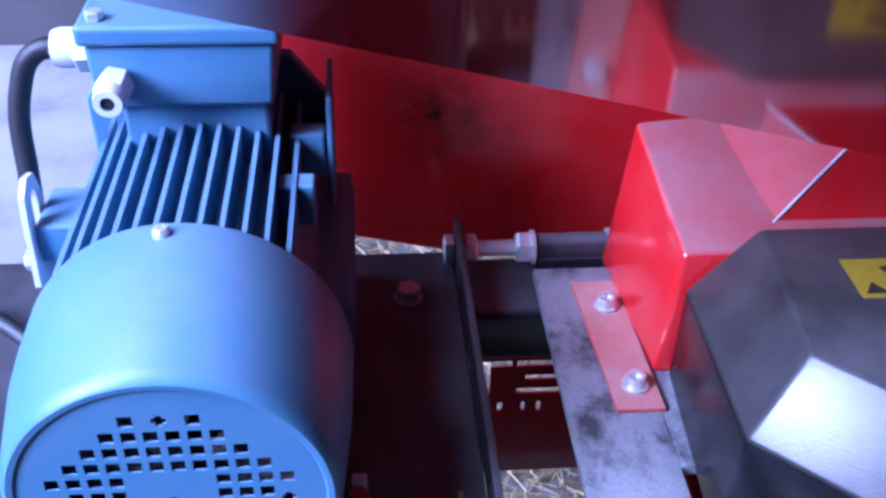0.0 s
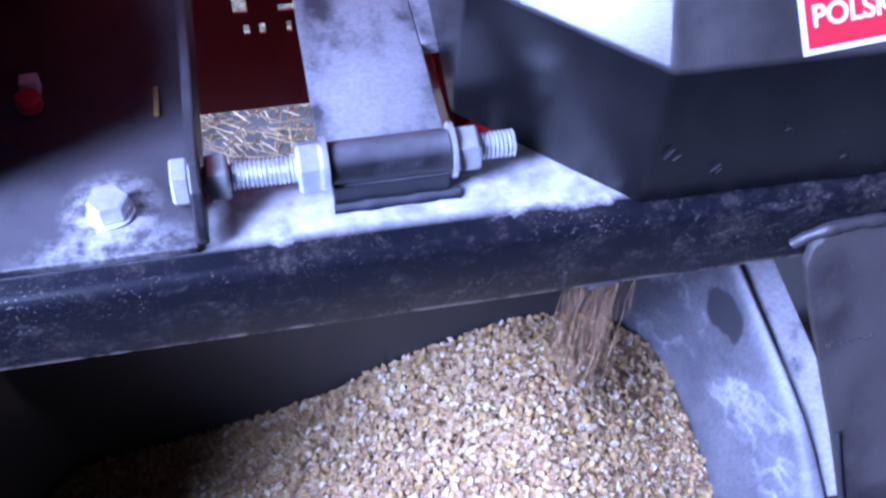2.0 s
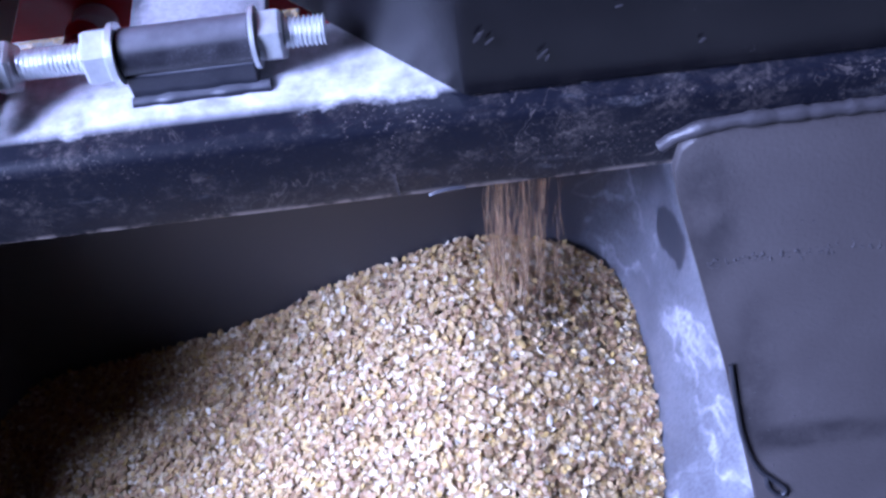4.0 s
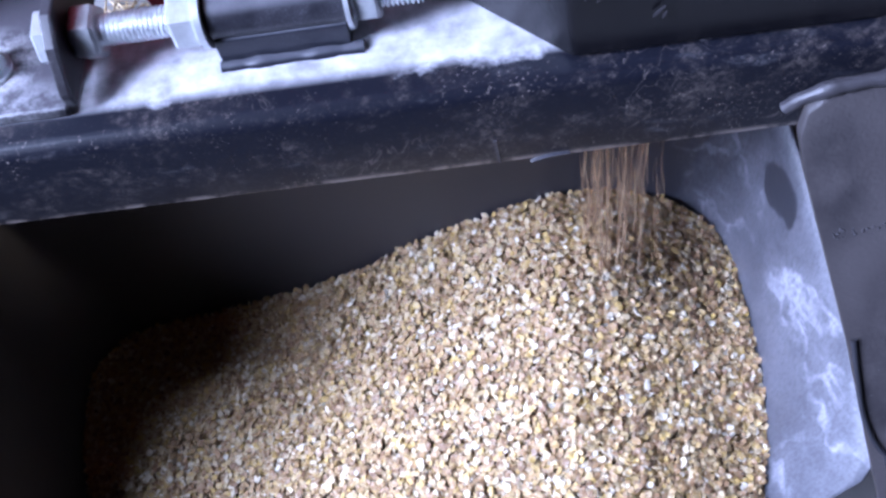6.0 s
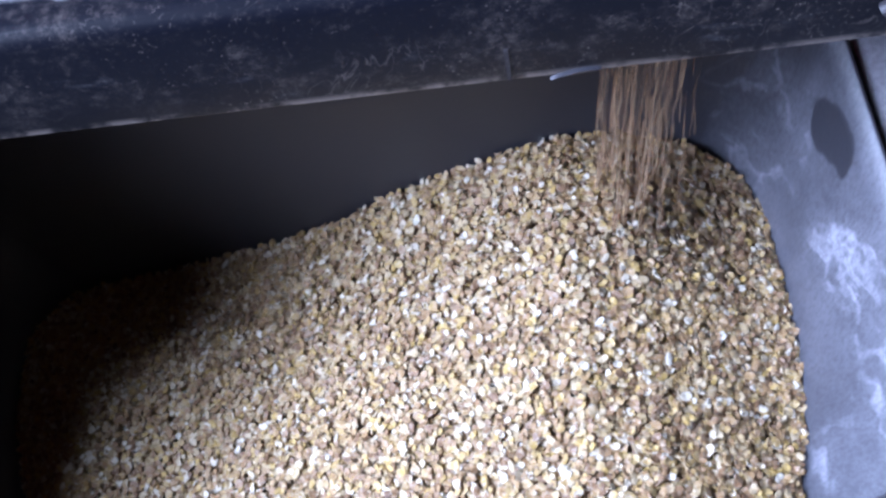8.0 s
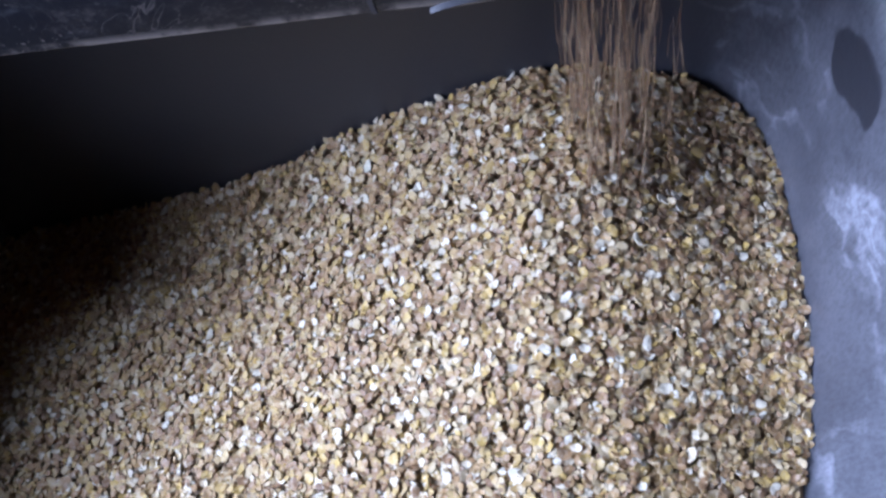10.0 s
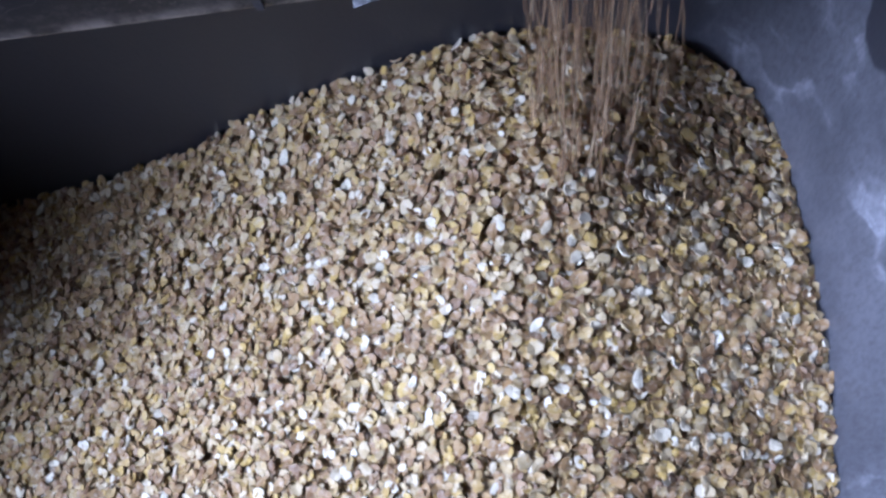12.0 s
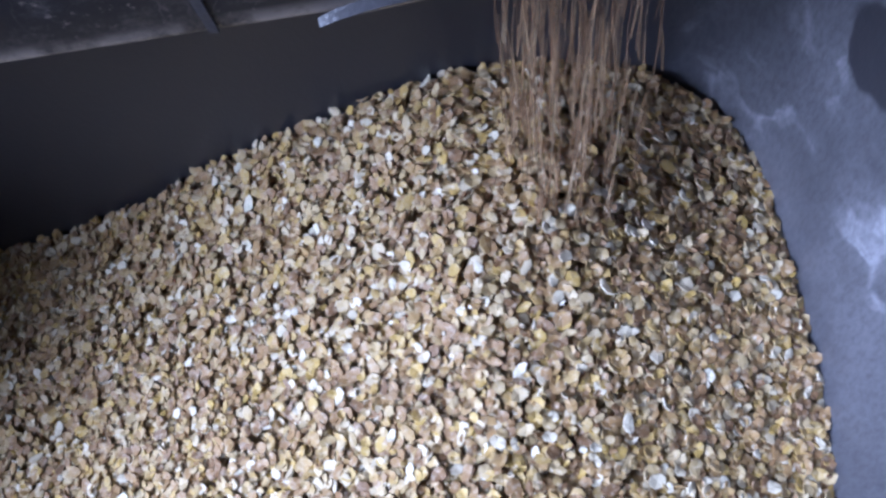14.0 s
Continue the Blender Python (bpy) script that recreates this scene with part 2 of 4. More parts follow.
ZINC = plain("zinc_steel", (0.74, 0.76, 0.8), 0.28, 0.6, 0.3, 180, 0.15)
GLAND = plain("light_grey_plastic", (0.62, 0.63, 0.66), 0.4)
CABLE = plain("black_rubber", (0.02, 0.02, 0.025), 0.5)
FAN = plain("pale_fan_plastic", (0.3, 0.24, 0.25), 0.5)
DARK = plain("dark_fan_plastic", (0.02, 0.02, 0.025), 0.6)
YELLOW = plain("yellow_sticker", (0.6, 0.4, 0.03), 0.45, vary=0.15)
STICKER_WHITE = plain("white_sticker", (0.8, 0.8, 0.8), 0.35, vary=0.04)
STICKER_RED = plain("red_sticker", (0.6, 0.03, 0.05), 0.35, vary=0.08)
INK = plain("dark_ink", (0.05, 0.045, 0.03), 0.5)
WALL = plain("old_brick_wall", (0.06, 0.05, 0.055), 0.9, vary=0.3, scale=5, relief=0.6)
ROOF = plain("grey_boards", (0.03, 0.026, 0.026), 0.9, vary=0.3, scale=8, relief=0.5)


def concrete():
    m, n, links, bsdf = nodes_of("dusty_concrete")
    a, b = noise_node(n, links, 3.5, 8), noise_node(n, links, 90, 4)
    c = ramp(n, links, a, [(0.3, (0.07, 0.066, 0.062)), (0.47, (0.15, 0.146, 0.142)), (0.75, (0.21, 0.205, 0.2))])
    links.new(mix(n, links, times(n, links, b, 0.45), c, (0.16, 0.145, 0.125)), bsdf.inputs["Base Color"])
    bsdf.inputs["Roughness"].default_value = 0.9
    bump(n, links, bsdf, b, 0.5, 0.002)
    return m


def flakes_material(name, stops, rough=0.55):
    m, n, links, bsdf = nodes_of(name)
    rnd = n.new("ShaderNodeNewGeometry").outputs["Random Per Island"]
    col = ramp(n, links, rnd, stops)
    f = noise_node(n, links, 420, 4)
    flour = noise_node(n, links, 30, 4)
    col = mix(n, links, ramp(n, links, f, [(0.5, grey(0)), (0.72, grey(0.6))]), col, (0.64, 0.57, 0.46))
    col = mix(n, links, times(n, links, flour, 0.2), col, (0.42, 0.27, 0.12))
    links.new(col, bsdf.inputs["Base Color"])
    bsdf.inputs["Roughness"].default_value = rough
    bump(n, links, bsdf, f, 0.4, 0.0006)
    return m


CONCRETE = concrete()
GRAIN = flakes_material("rolled_grain", [(0.0, (0.15, 0.075, 0.035)), (0.12, (0.27, 0.155, 0.075)), (0.3, (0.33, 0.2, 0.088)), (0.46, (0.40, 0.265, 0.115)), (0.58, (0.50, 0.34, 0.09)), (0.7, (0.42, 0.3, 0.135)), (0.86, (0.54, 0.43, 0.26)), (1.0, (0.74, 0.69, 0.56))])
FALLING = flakes_material("falling_grain", [(0.0, (0.22, 0.11, 0.055)), (0.4, (0.40, 0.235, 0.125)), (0.75, (0.52, 0.33, 0.18)), (1.0, (0.66, 0.5, 0.32))])
FALLING.node_tree.nodes["Principled BSDF"].inputs["Alpha"].default_value = 0.42
STRAW = flakes_material("straw", [(0.0, (0.12, 0.065, 0.022)), (0.5, (0.26, 0.16, 0.045)), (1.0, (0.4, 0.29, 0.12))])

# ---- building helpers ----
T = 0.8  # height of the machine's table


def thing(name, base, label, category, group=""):
    ob = new(name)
    ob.location = base
    ob.empty_display_size = 0.05
    return tagged(ob, label, category, group)


def part(name, bm, material, parent, label=""):
    """One mesh under a thing or under one of its parts; bm is in world coordinates."""
    root = parent
    while root.parent:
        root = root.parent
    bmesh.ops.translate(bm, verts=bm.verts, vec=-root.location)
    me = bpy.data.meshes.new(name)
    bmesh.ops.recalc_face_normals(bm, faces=bm.faces)
    bm.to_mesh(me)
    bm.free()
    me.materials.append(material)
    ob = new(name, me)
    ob.parent = parent
    if label:
        ob["label"] = label
    return ob


def smooth(ob, angle=35):
    ob.data.shade_smooth()
    ob.data.set_sharp_from_angle(angle=radians(angle))
    return ob


def solid(name, bm, material, label, category, kind="", group=""):
    """A thing that is one mesh, in world coordinates."""
    me = bpy.data.meshes.new(name)
    bmesh.ops.recalc_face_normals(bm, faces=bm.faces)
    bm.to_mesh(me)
    bm.free()
    me.materials.append(material)
    return tagged(new(name, me), label, category, group, kind)


def bevel(bm, r, seg=2, edges=None):
    es = edges if edges is not None else [e for e in bm.edges if len(e.link_faces) == 2 and e.calc_face_angle(0) > 0.5]
    bmesh.ops.bevel(bm, geom=es, offset=r, segments=seg, profile=0.5, affect="EDGES", clamp_overlap=True)
    return bm


def box(x0, x1, y0, y1, z0, z1, r=0.0, seg=2, bm=None):
    own = bm is None
    bm = bm or bmesh.new()
    c = bmesh.ops.create_cube(bm, size=1, matrix=Matrix.LocRotScale(((x0 + x1) / 2, (y0 + y1) / 2, (z0 + z1) / 2), None, (x1 - x0, y1 - y0, z1 - z0)))
    if r and own:
        bevel(bm, r, seg)
    return bm


def hull(points, faces, r=0.0, seg=2):
    bm = bmesh.new()
    vs = [bm.verts.new(p) for p in points]
    for f in faces:
        bm.faces.new([vs[i] for i in f])
    bmesh.ops.recalc_face_normals(bm, faces=bm.faces)
    if r:
        bevel(bm, r, seg)
    return bm


def prism(outline, axis, a, b, r=0.0, seg=2):
    """An outline of (u, v) pushed along x, y or z from a to b."""
    def at(u, v, w):
        return {"x": (w, u, v), "y": (u, w, v), "z": (u, v, w)}[axis]
    k = len(outline)
    pts = [at(u, v, a) for u, v in outline] + [at(u, v, b) for u, v in outline]
    return hull(pts, [list(range(k)), list(range(k, 2 * k))] + [[i, (i + 1) % k, k + (i + 1) % k, k + i] for i in range(k)], r, seg)


def sheet(points, thick):
    """A flat sheet through the points, with thickness."""
    bm = bmesh.new()
    f = bm.faces.new([bm.verts.new(p) for p in points])
    bm.normal_update()
    ext = bmesh.ops.extrude_face_region(bm, geom=[f])
    bmesh.ops.translate(bm, verts=[v for v in ext["geom"] if isinstance(v, bmesh.types.BMVert)], vec=-f.normal * thick)
    return bm


def lathe(profile, center, axis="y", seg=48, closed=False):
    """Turns (along, radius) round an axis through center."""
    bm = bmesh.new()
    rings = []
    for w, r in profile:
        ring = []
        for i in range(seg):
            a = 2 * math.pi * i / seg
            u, v = r * math.cos(a), r * math.sin(a)
            p = {"x": (w, u, v), "y": (u, w, v), "z": (u, v, w)}[axis]
            ring.append(bm.verts.new(Vector(center) + Vector(p)))
        rings.append(ring)
    for a, b in zip(rings, rings[1:]):
        for i in range(seg):
            bm.faces.new((a[i], a[(i + 1) % seg], b[(i + 1) % seg], b[i]))
    if closed:
        bm.faces.new(rings[0])
        bm.faces.new(rings[-1])
    return bm


def hexagon(center, axis, af, a, b, turn=0.0):
    """A hexagon nut or head with worn corners."""
    r = af / 2 / math.cos(math.pi / 6)
    c = 0.13 * (b - a)
    return lathe([(a, r * 0.9), (a + c, r), (b - c, r), (b, r * 0.9)], center, axis, 6, True) if not turn else _turned(lathe([(a, r * 0.9), (a + c, r), (b - c, r), (b, r * 0.9)], (0, 0, 0), axis, 6, True), center, axis, turn)


def _turned(bm, center, axis, turn):
    bmesh.ops.rotate(bm, verts=bm.verts, cent=(0, 0, 0), matrix=Matrix.Rotation(radians(turn), 3, axis.upper()))
    bmesh.ops.translate(bm, verts=bm.verts, vec=center)
    return bm


def thread(center, axis, r, a, b, pitch=0.0024, seg=20):
    prof, w = [(a, 0.0001)], a
    while w < b:
        prof += [(w, r * 0.8), (w + pitch * 0.42, r), (w + pitch * 0.58, r)]
        w += pitch
    prof += [(b, r * 0.86), (b, 0.0001)]
    return lathe(prof, center, axis, seg)


# ---- the barn ----
def ground():
    bm = bmesh.new()
    bmesh.ops.create_grid(bm, x_segments=2, y_segments=2, size=30)
    solid("ground", bm, CONCRETE, "pale dusty concrete barn floor with stains", "floor", "structure")


def barn():
    h = 5.1
    def wall(name, x0, x1, y0, y1, holes):
        bm = bmesh.new()
        horizontal = x1 - x0 > y1 - y0
        lo, hi = (x0, x1) if horizontal else (y0, y1)
        spans = []
        pos = lo
        for a, b, z0, z1 in holes:
            spans += [(pos, a, 0, h), (a, b, z1, h)] + ([(a, b, 0, z0)] if z0 > 0 else [])
            pos = b
        spans.append((pos, hi, 0, h))
        for a, b, z0, z1 in spans:
            box(*((a, b, y0, y1) if horizontal else (x0, x1, a, b)), z0, z1, bm=bm)
        solid(name, bm, WALL, "dark rough barn wall", "wall", "structure")
    wall("wall_south", -3.2, 2.4, -2.4, -2.2, [])
    # assumed openings: one at the window lamp, one at the added floor lamp
    wall("wall_west", -3.2, -3.0, -2.2, 2.6, [(-2.14, -0.56, 1.85, 4.25), (0.45, 2.15, 0.4, 2.2)])
    wall("wall_north", -3.2, 2.4, 2.6, 2.8, [])
    wall("wall_east", 2.2, 2.4, -2.2, 2.6, [])
    bm = bmesh.new()  # unseen boarded ceiling, left open at the added roof lamp
    for x0, x1, y0, y1 in ((-3.2, -3.05, -2.4, 2.8), (-3.05, -1.75, -2.4, -1.25), (-3.05, -1.75, 0.15, 2.8), (-1.75, 2.4, -2.4, 2.8)):
        box(x0, x1, y0, y1, h, h + 0.1, bm=bm)
    solid("ceiling", bm, ROOF, "grey boarded barn ceiling", "ceiling", "structure")


ground()
barn()

# ---- machine frame ----
LEG_Y, LEG_LEAN = -0.0525, 0.58


def leg_y(z):
    return LEG_Y - LEG_LEAN * (T - 0.025 - z)


def lean(bm):
    """Tips an upright plate forward like the legs."""
    for v in bm.verts:
        v.co.y -= LEG_LEAN * (T - 0.025 - v.co.z)
    return bm


def machine_frame():
    root = thing("machine_frame", (0.05, 0.15, 0), "black steel stand of a grain crusher with red side panels", "machine")
    r = 0.008
    bm = box(-0.62, 0.66, -0.0425, 0.041, T - 0.057, T)
    upper = [e for e in bm.edges if all(v.co.z > T - 0.01 for v in e.verts)]
    lower = [e for e in bm.edges if all(v.co.z < T - 0.01 for v in e.verts)]
    bmesh.ops.bevel(bm, geom=lower, offset=0.0022, segments=2, profile=0.5, affect="EDGES")
    bevel(bm, r, 4, [e for e in upper if e.is_valid])
    beam = part("front_beam", bm, BEAM, root, "black steel beam with rubbed, floury edge")
    smooth(beam)
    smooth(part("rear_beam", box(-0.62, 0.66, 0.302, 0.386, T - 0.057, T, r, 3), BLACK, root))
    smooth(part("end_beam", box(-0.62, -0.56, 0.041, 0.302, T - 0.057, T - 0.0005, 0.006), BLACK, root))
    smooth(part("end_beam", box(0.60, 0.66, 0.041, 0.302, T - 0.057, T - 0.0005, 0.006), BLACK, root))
    smooth(part("strap", box(-0.0035, 0.07, 0.018, 0.352, T, T + 0.010, 0.002), STRAP, root, "dusty grey flat bar across the frame"))
    part("seat_plate", box(0.0702, 0.098, 0.112, 0.352, T, T + 0.0095, 0.001), STRAP, root, "dusty plate under the housing's edge")
    for y in (0.0085, 0.369):
        smooth(part("sleeve", _sleeve(y), SLEEVE, root, "short black guide tube welded to the beam"))
    # splayed legs: plates that lean forward from under the beam
    edge = [(0.270, T - 0.041), (0.274, T - 0.030), (0.288, T - 0.0215), (0.5, T - 0.0215), (0.66, 0.0), (0.48, 0.0), (0.3445, 0.45), (0.2985, 0.65), (0.273, 0.742)]
    for mirror in (False, True):
        out = [(-0.29 - x if mirror else x, z) for x, z in edge]
        smooth(part("leg", lean(prism(out, "y", LEG_Y, LEG_Y + 0.008, 0.0015)), LEG, root, "grey-black leg plate with a welded top edge"))
        x0 = -0.56 if mirror else 0.27
        way = -1 if mirror else 1
        part("leg", prism([(x0, T - 0.05), (x0 + 0.2 * way, T - 0.05), (x0 + 0.33 * way, 0.0), (x0 + 0.2 * way, 0.0)], "y", 0.386, 0.394), LEG, root)
    smooth(part("weld_bead", _weld([(0.266, -0.0465, T - 0.036), (0.272, -0.0475, T - 0.029), (0.284, -0.049, T - 0.022), (0.302, -0.049, T - 0.0195), (0.53, -0.049, T - 0.0205)], 0.0039), BEAD, root, "lumpy painted weld bead"), 60)
    for y in (-0.0075, 0.353):
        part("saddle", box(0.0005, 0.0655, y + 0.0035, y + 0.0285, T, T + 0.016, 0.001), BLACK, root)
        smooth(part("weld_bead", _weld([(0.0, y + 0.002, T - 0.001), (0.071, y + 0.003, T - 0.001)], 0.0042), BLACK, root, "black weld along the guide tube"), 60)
    rng = random.Random(21)
    bm = bmesh.new()  # spatter left along a line of old weld
    for k in range(120):
        u = rng.random()
        x, z = 0.287 + 0.16 * u, 0.713 - 0.012 * max(0.0, u - 0.45) + rng.gauss(0, 0.0012)
        bmesh.ops.create_icosphere(bm, subdivisions=1, radius=rng.uniform(0.0004, 0.001), matrix=Matrix.Translation((x, leg_y(z), z)))
    for k in range(90):
        x, z = rng.uniform(0.31, 0.48), rng.uniform(0.55, 0.76)
        bmesh.ops.create_icosphere(bm, subdivisions=1, radius=rng.uniform(0.0003, 0.0007), matrix=Matrix.Translation((x, leg_y(z), z)))
    tagged(part("weld_spatter", bm, BEAD, root, "pale specks of weld spatter"), "pale specks of weld spatter", kind="stuff")
    bm = bmesh.new()  # curled paint chip on the beam's lower edge
    ring = []
    for i in range(13):
        u = i / 12
        x, w = 0.144 + 0.02 * u, math.sin(math.pi * u) ** 0.7
        ring.append([bm.verts.new(p) for p in ((x, -0.0424, 0.7430 + 0.003 * u + 0.0022 * w), (x, -0.0434 - 0.0004 * w, 0.7420 + 0.003 * u + 0.0016 * w), (x, -0.0424, 0.7418 + 0.002 * u))])
    for a, b in zip(ring, ring[1:]):
        for j in range(2):
            bm.faces.new((a[j], b[j], b[j + 1], a[j + 1]))
    part("paint_curl", bm, SLEEVE, root, "bright curled flake of lifted paint")
    part("scratch", hull([(0.1275, -0.0429, 0.744), (0.129, -0.0429, 0.744), (0.1282, -0.0429, 0.763), (0.1265, -0.0429, 0.762), (0.1275, -0.0424, 0.744), (0.129, -0.0424, 0.744), (0.1282, -0.0424, 0.763), (0.1265, -0.0424, 0.762)],
                         [(0, 1, 2, 3), (4, 5, 6, 7), (0, 1, 5, 4), (1, 2, 6, 5), (2, 3, 7, 6), (3, 0, 4, 7)]), BEAD, root, "pale scratch in the paint")
    # red panel with letter-like cut-outs
    part("back_panel", _cut_panel(), RED_PLATE, root, "glossy red back panel with stroke-shaped cut-outs")
    return root


def _sleeve(y):
    return lathe([(0.0, 0.0085), (0.0, 0.0118), (0.0008, 0.0125), (0.0652, 0.0125), (0.066, 0.0118), (0.066, 0.0085), (0.0, 0.0085)], (0.0, y, T + 0.0215), "x", 32)


def _weld(points, r=0.0055):
    rng = random.Random(4)
    bm = bmesh.new()
    rings = []
    path = []
    for a, b in zip(points, points[1:]):
        k = max(2, int((Vector(b) - Vector(a)).length / 0.003))
        path += [Vector(a).lerp(Vector(b), i / k) for i in range(k)]
    path.append(Vector(points[-1]))
    for i, p in enumerate(path):
        d = (path[min(i + 1, len(path) - 1)] - path[max(i - 1, 0)]).normalized()
        u = d.cross(Vector((0, 1, 0))).normalized()
        v = d.cross(u)
        rr = r * (0.85 + 0.3 * rng.random())
        rings.append([bm.verts.new(p + rr * (math.cos(a) * u + math.sin(a) * v)) for a in (2 * math.pi * j / 10 for j in range(10))])
    for a, b in zip(rings, rings[1:]):
        for j in range(10):
            bm.faces.new((a[j], a[(j + 1) % 10], b[(j + 1) % 10], b[j]))
    bm.faces.new(rings[0])
    bm.faces.new(rings[-1])
    return bm


def _cut_panel():
    """Sheet on a grid of x and z lines; the cells of the cut-outs are left open."""
    holes = [(-0.060, -0.014, 0.685, 0.693), (-0.047, -0.035, 0.650, 0.685), (-0.009, 0.04, 0.685, 0.693), (0.0, 0.04, 0.667, 0.674), (-0.008, 0.04, 0.648, 0.656),
             (-0.040, -0.035, 0.625, 0.637), (-0.026, -0.021, 0.625, 0.637), (-0.002, 0.002, 0.624, 0.637), (0.014, 0.018, 0.624, 0.637), (-0.018, -0.004, 0.758, 0.763)]
    xs = sorted({-0.56, 0.6, *[v for h in holes for v in h[:2]]})
    zs = sorted({0.535, T - 0.03, *[v for h in holes for v in h[2:]]})
    bm = bmesh.new()
    vs = {}
    def vert(i, j):
        if (i, j) not in vs:
            vs[i, j] = bm.verts.new((xs[i], 0.356, zs[j]))
        return vs[i, j]
    for i in range(len(xs) - 1):
        for j in range(len(zs) - 1):
            cx, cz = (xs[i] + xs[i + 1]) / 2, (zs[j] + zs[j + 1]) / 2
            if not any(a < cx < b and c < cz < d for a, b, c, d in holes):
                bm.faces.new((vert(i, j), vert(i + 1, j), vert(i + 1, j + 1), vert(i, j + 1)))
    ext = bmesh.ops.extrude_face_region(bm, geom=bm.faces[:])
    bmesh.ops.translate(bm, verts=[v for v in ext["geom"] if isinstance(v, bmesh.types.BMVert)], vec=(0, 0.003, 0))
    return bm


machine_frame()


def adjusting_bolt(y, z=T + 0.0215):
    root = thing("adjusting_bolt", (0.0, y, T), "long zinc-plated threaded adjusting bolt with nuts and washers", "bolt", "adjusting bolts")
    c = (0, y, z)
    part("head", hexagon(c, "x", 0.024, -0.0835, -0.0740, 8), ZINC, root)
    part("nut", hexagon(c, "x", 0.024, -0.0655, -0.0535, 8), ZINC, root)
    smooth(part("threaded_rod", thread(c, "x", 0.008, -0.0740, 0.1015), ZINC, root), 25)
    part("nut", hexagon(c, "x", 0.026, -0.0175, -0.004, 22), ZINC, root)
    smooth(part("washer", lathe([(-0.004, 0.008), (-0.004, 0.0158), (-0.0008, 0.0158), (-0.0008, 0.008), (-0.004, 0.008)], c, "x", 32), ZINC, root))
    smooth(part("washer", lathe([(0.0665, 0.008), (0.0665, 0.0158), (0.0688, 0.0158), (0.0688, 0.008), (0.0665, 0.008)], c, "x", 32), ZINC, root))
    part("nut", hexagon(c, "x", 0.024, 0.0692, 0.0822, 14), ZINC, root)
    return root


first = adjusting_bolt(0.0085)
copy_thing(first, Matrix.Translation((0.0, 0.369, T)))


def base_plate():
    root = thing("motor_base_plate", (-0.27, 0.15, T), "dusty dark steel motor plate with an upturned edge", "plate")
    part("plate", box(-0.60, -0.0735, -0.0245, 0.386, T + 0.0005, T + 0.0065, 0.0015), PLATE, root)
    part("flange", prism([(-0.024, T + 0.0066), (0.386, T + 0.0066), (0.386, T + 0.044), (0.0, T + 0.044), (-0.012, T + 0.034), (-0.0245, T + 0.014)], "x", -0.0735, -0.0675, 0.0012), PLATE, root)
    for y in (0.006, 0.318):
        part("bolt", hexagon((-0.118, y, 0), "z", 0.019, T + 0.0085, T + 0.0195, 10), ZINC, root, "zinc hexagon bolt in a dusting of flour")
        smooth(part("washer", lathe([(T + 0.0066, 0.005), (T + 0.0066, 0.0125), (T + 0.0085, 0.0125), (T + 0.0085, 0.005)], (-0.118, y, 0), "z", 28), ZINC, root))
    return root


base_plate()

# ---- electric motor ----
MX, MZ = -0.268, T + 0.0985


def fan_cover_face():
    """Pressed disc with square holes and four round ones, 4 mm cells."""
    p, cell, y0 = 0.012, 0.002, 0.0245
    squares = {(i + 0.5, j + 0.5) for i in range(-6, 6) for j in range(-6, 6)
               if math.hypot(i + 0.5, j + 0.5) < 5.2 and not (abs(i + 0.5) < 2 and abs(j + 0.5) < 2)}
    squares |= {(a, b) for a in (-1.5, 1.5) for b in (-5.5, 5.5)} | {(b, a) for a in (-1.5, 1.5) for b in (-5.5, 5.5)}
    rounds = [(0, 5.5), (0, -5.5), (5.5, 0), (-5.5, 0), (0, 0)]
    def open_at(x, z):
        if any(abs(x - a * p) < 0.004 and abs(z - b * p) < 0.004 for a, b in squares):
            return True
        return any(math.hypot(x - a * p, z - b * p) < 0.0034 for a, b in rounds)
    bm, vs, k = bmesh.new(), {}, 46
    def vert(i, j):
        if (i, j) not in vs:
            vs[i, j] = bm.verts.new((MX + i * cell, y0, MZ + j * cell))
        return vs[i, j]
    for i in range(-k, k):
        for j in range(-k, k):
            x, z = (i + 0.5) * cell, (j + 0.5) * cell
            if math.hypot(x, z) < 0.0895 and not open_at(x, z):
                bm.faces.new((vert(i, j), vert(i + 1, j), vert(i + 1, j + 1), vert(i, j + 1)))
    ext = bmesh.ops.extrude_face_region(bm, geom=bm.faces[:])
    bmesh.ops.translate(bm, verts=[v for v in ext["geom"] if isinstance(v, bmesh.types.BMVert)], vec=(0, 0.0014, 0))
    return bm


def cowl():
    """The cowl widens and its middle rises a little towards the stator."""
    prof = [(0.0262, 0.0815, 0.001), (0.0258, 0.0868, 0.001), (0.0232, 0.0892, 0.001), (0.0228, 0.0928, 0.001), (0.0252, 0.0962, 0.001), (0.031, 0.0978, 0.002), (0.05, 0.1, 0.006), (0.075, 0.1028, 0.0105), (0.10, 0.104, 0.0125), (0.134, 0.1045, 0.013),
            (0.141, 0.103, 0.013), (0.141, 0.099, 0.013), (0.10, 0.1, 0.0125), (0.05, 0.096, 0.006), (0.03, 0.092, 0.001)]
    bm = lathe([(y, r) for y, r, _ in prof], (MX, 0, MZ), "y", 96)
    bm.verts.ensure_lookup_table()
    for k, (_, _, lift) in enumerate(prof):
        for i in range(96):
            bm.verts[k * 96 + i].co.z += lift
    return bm


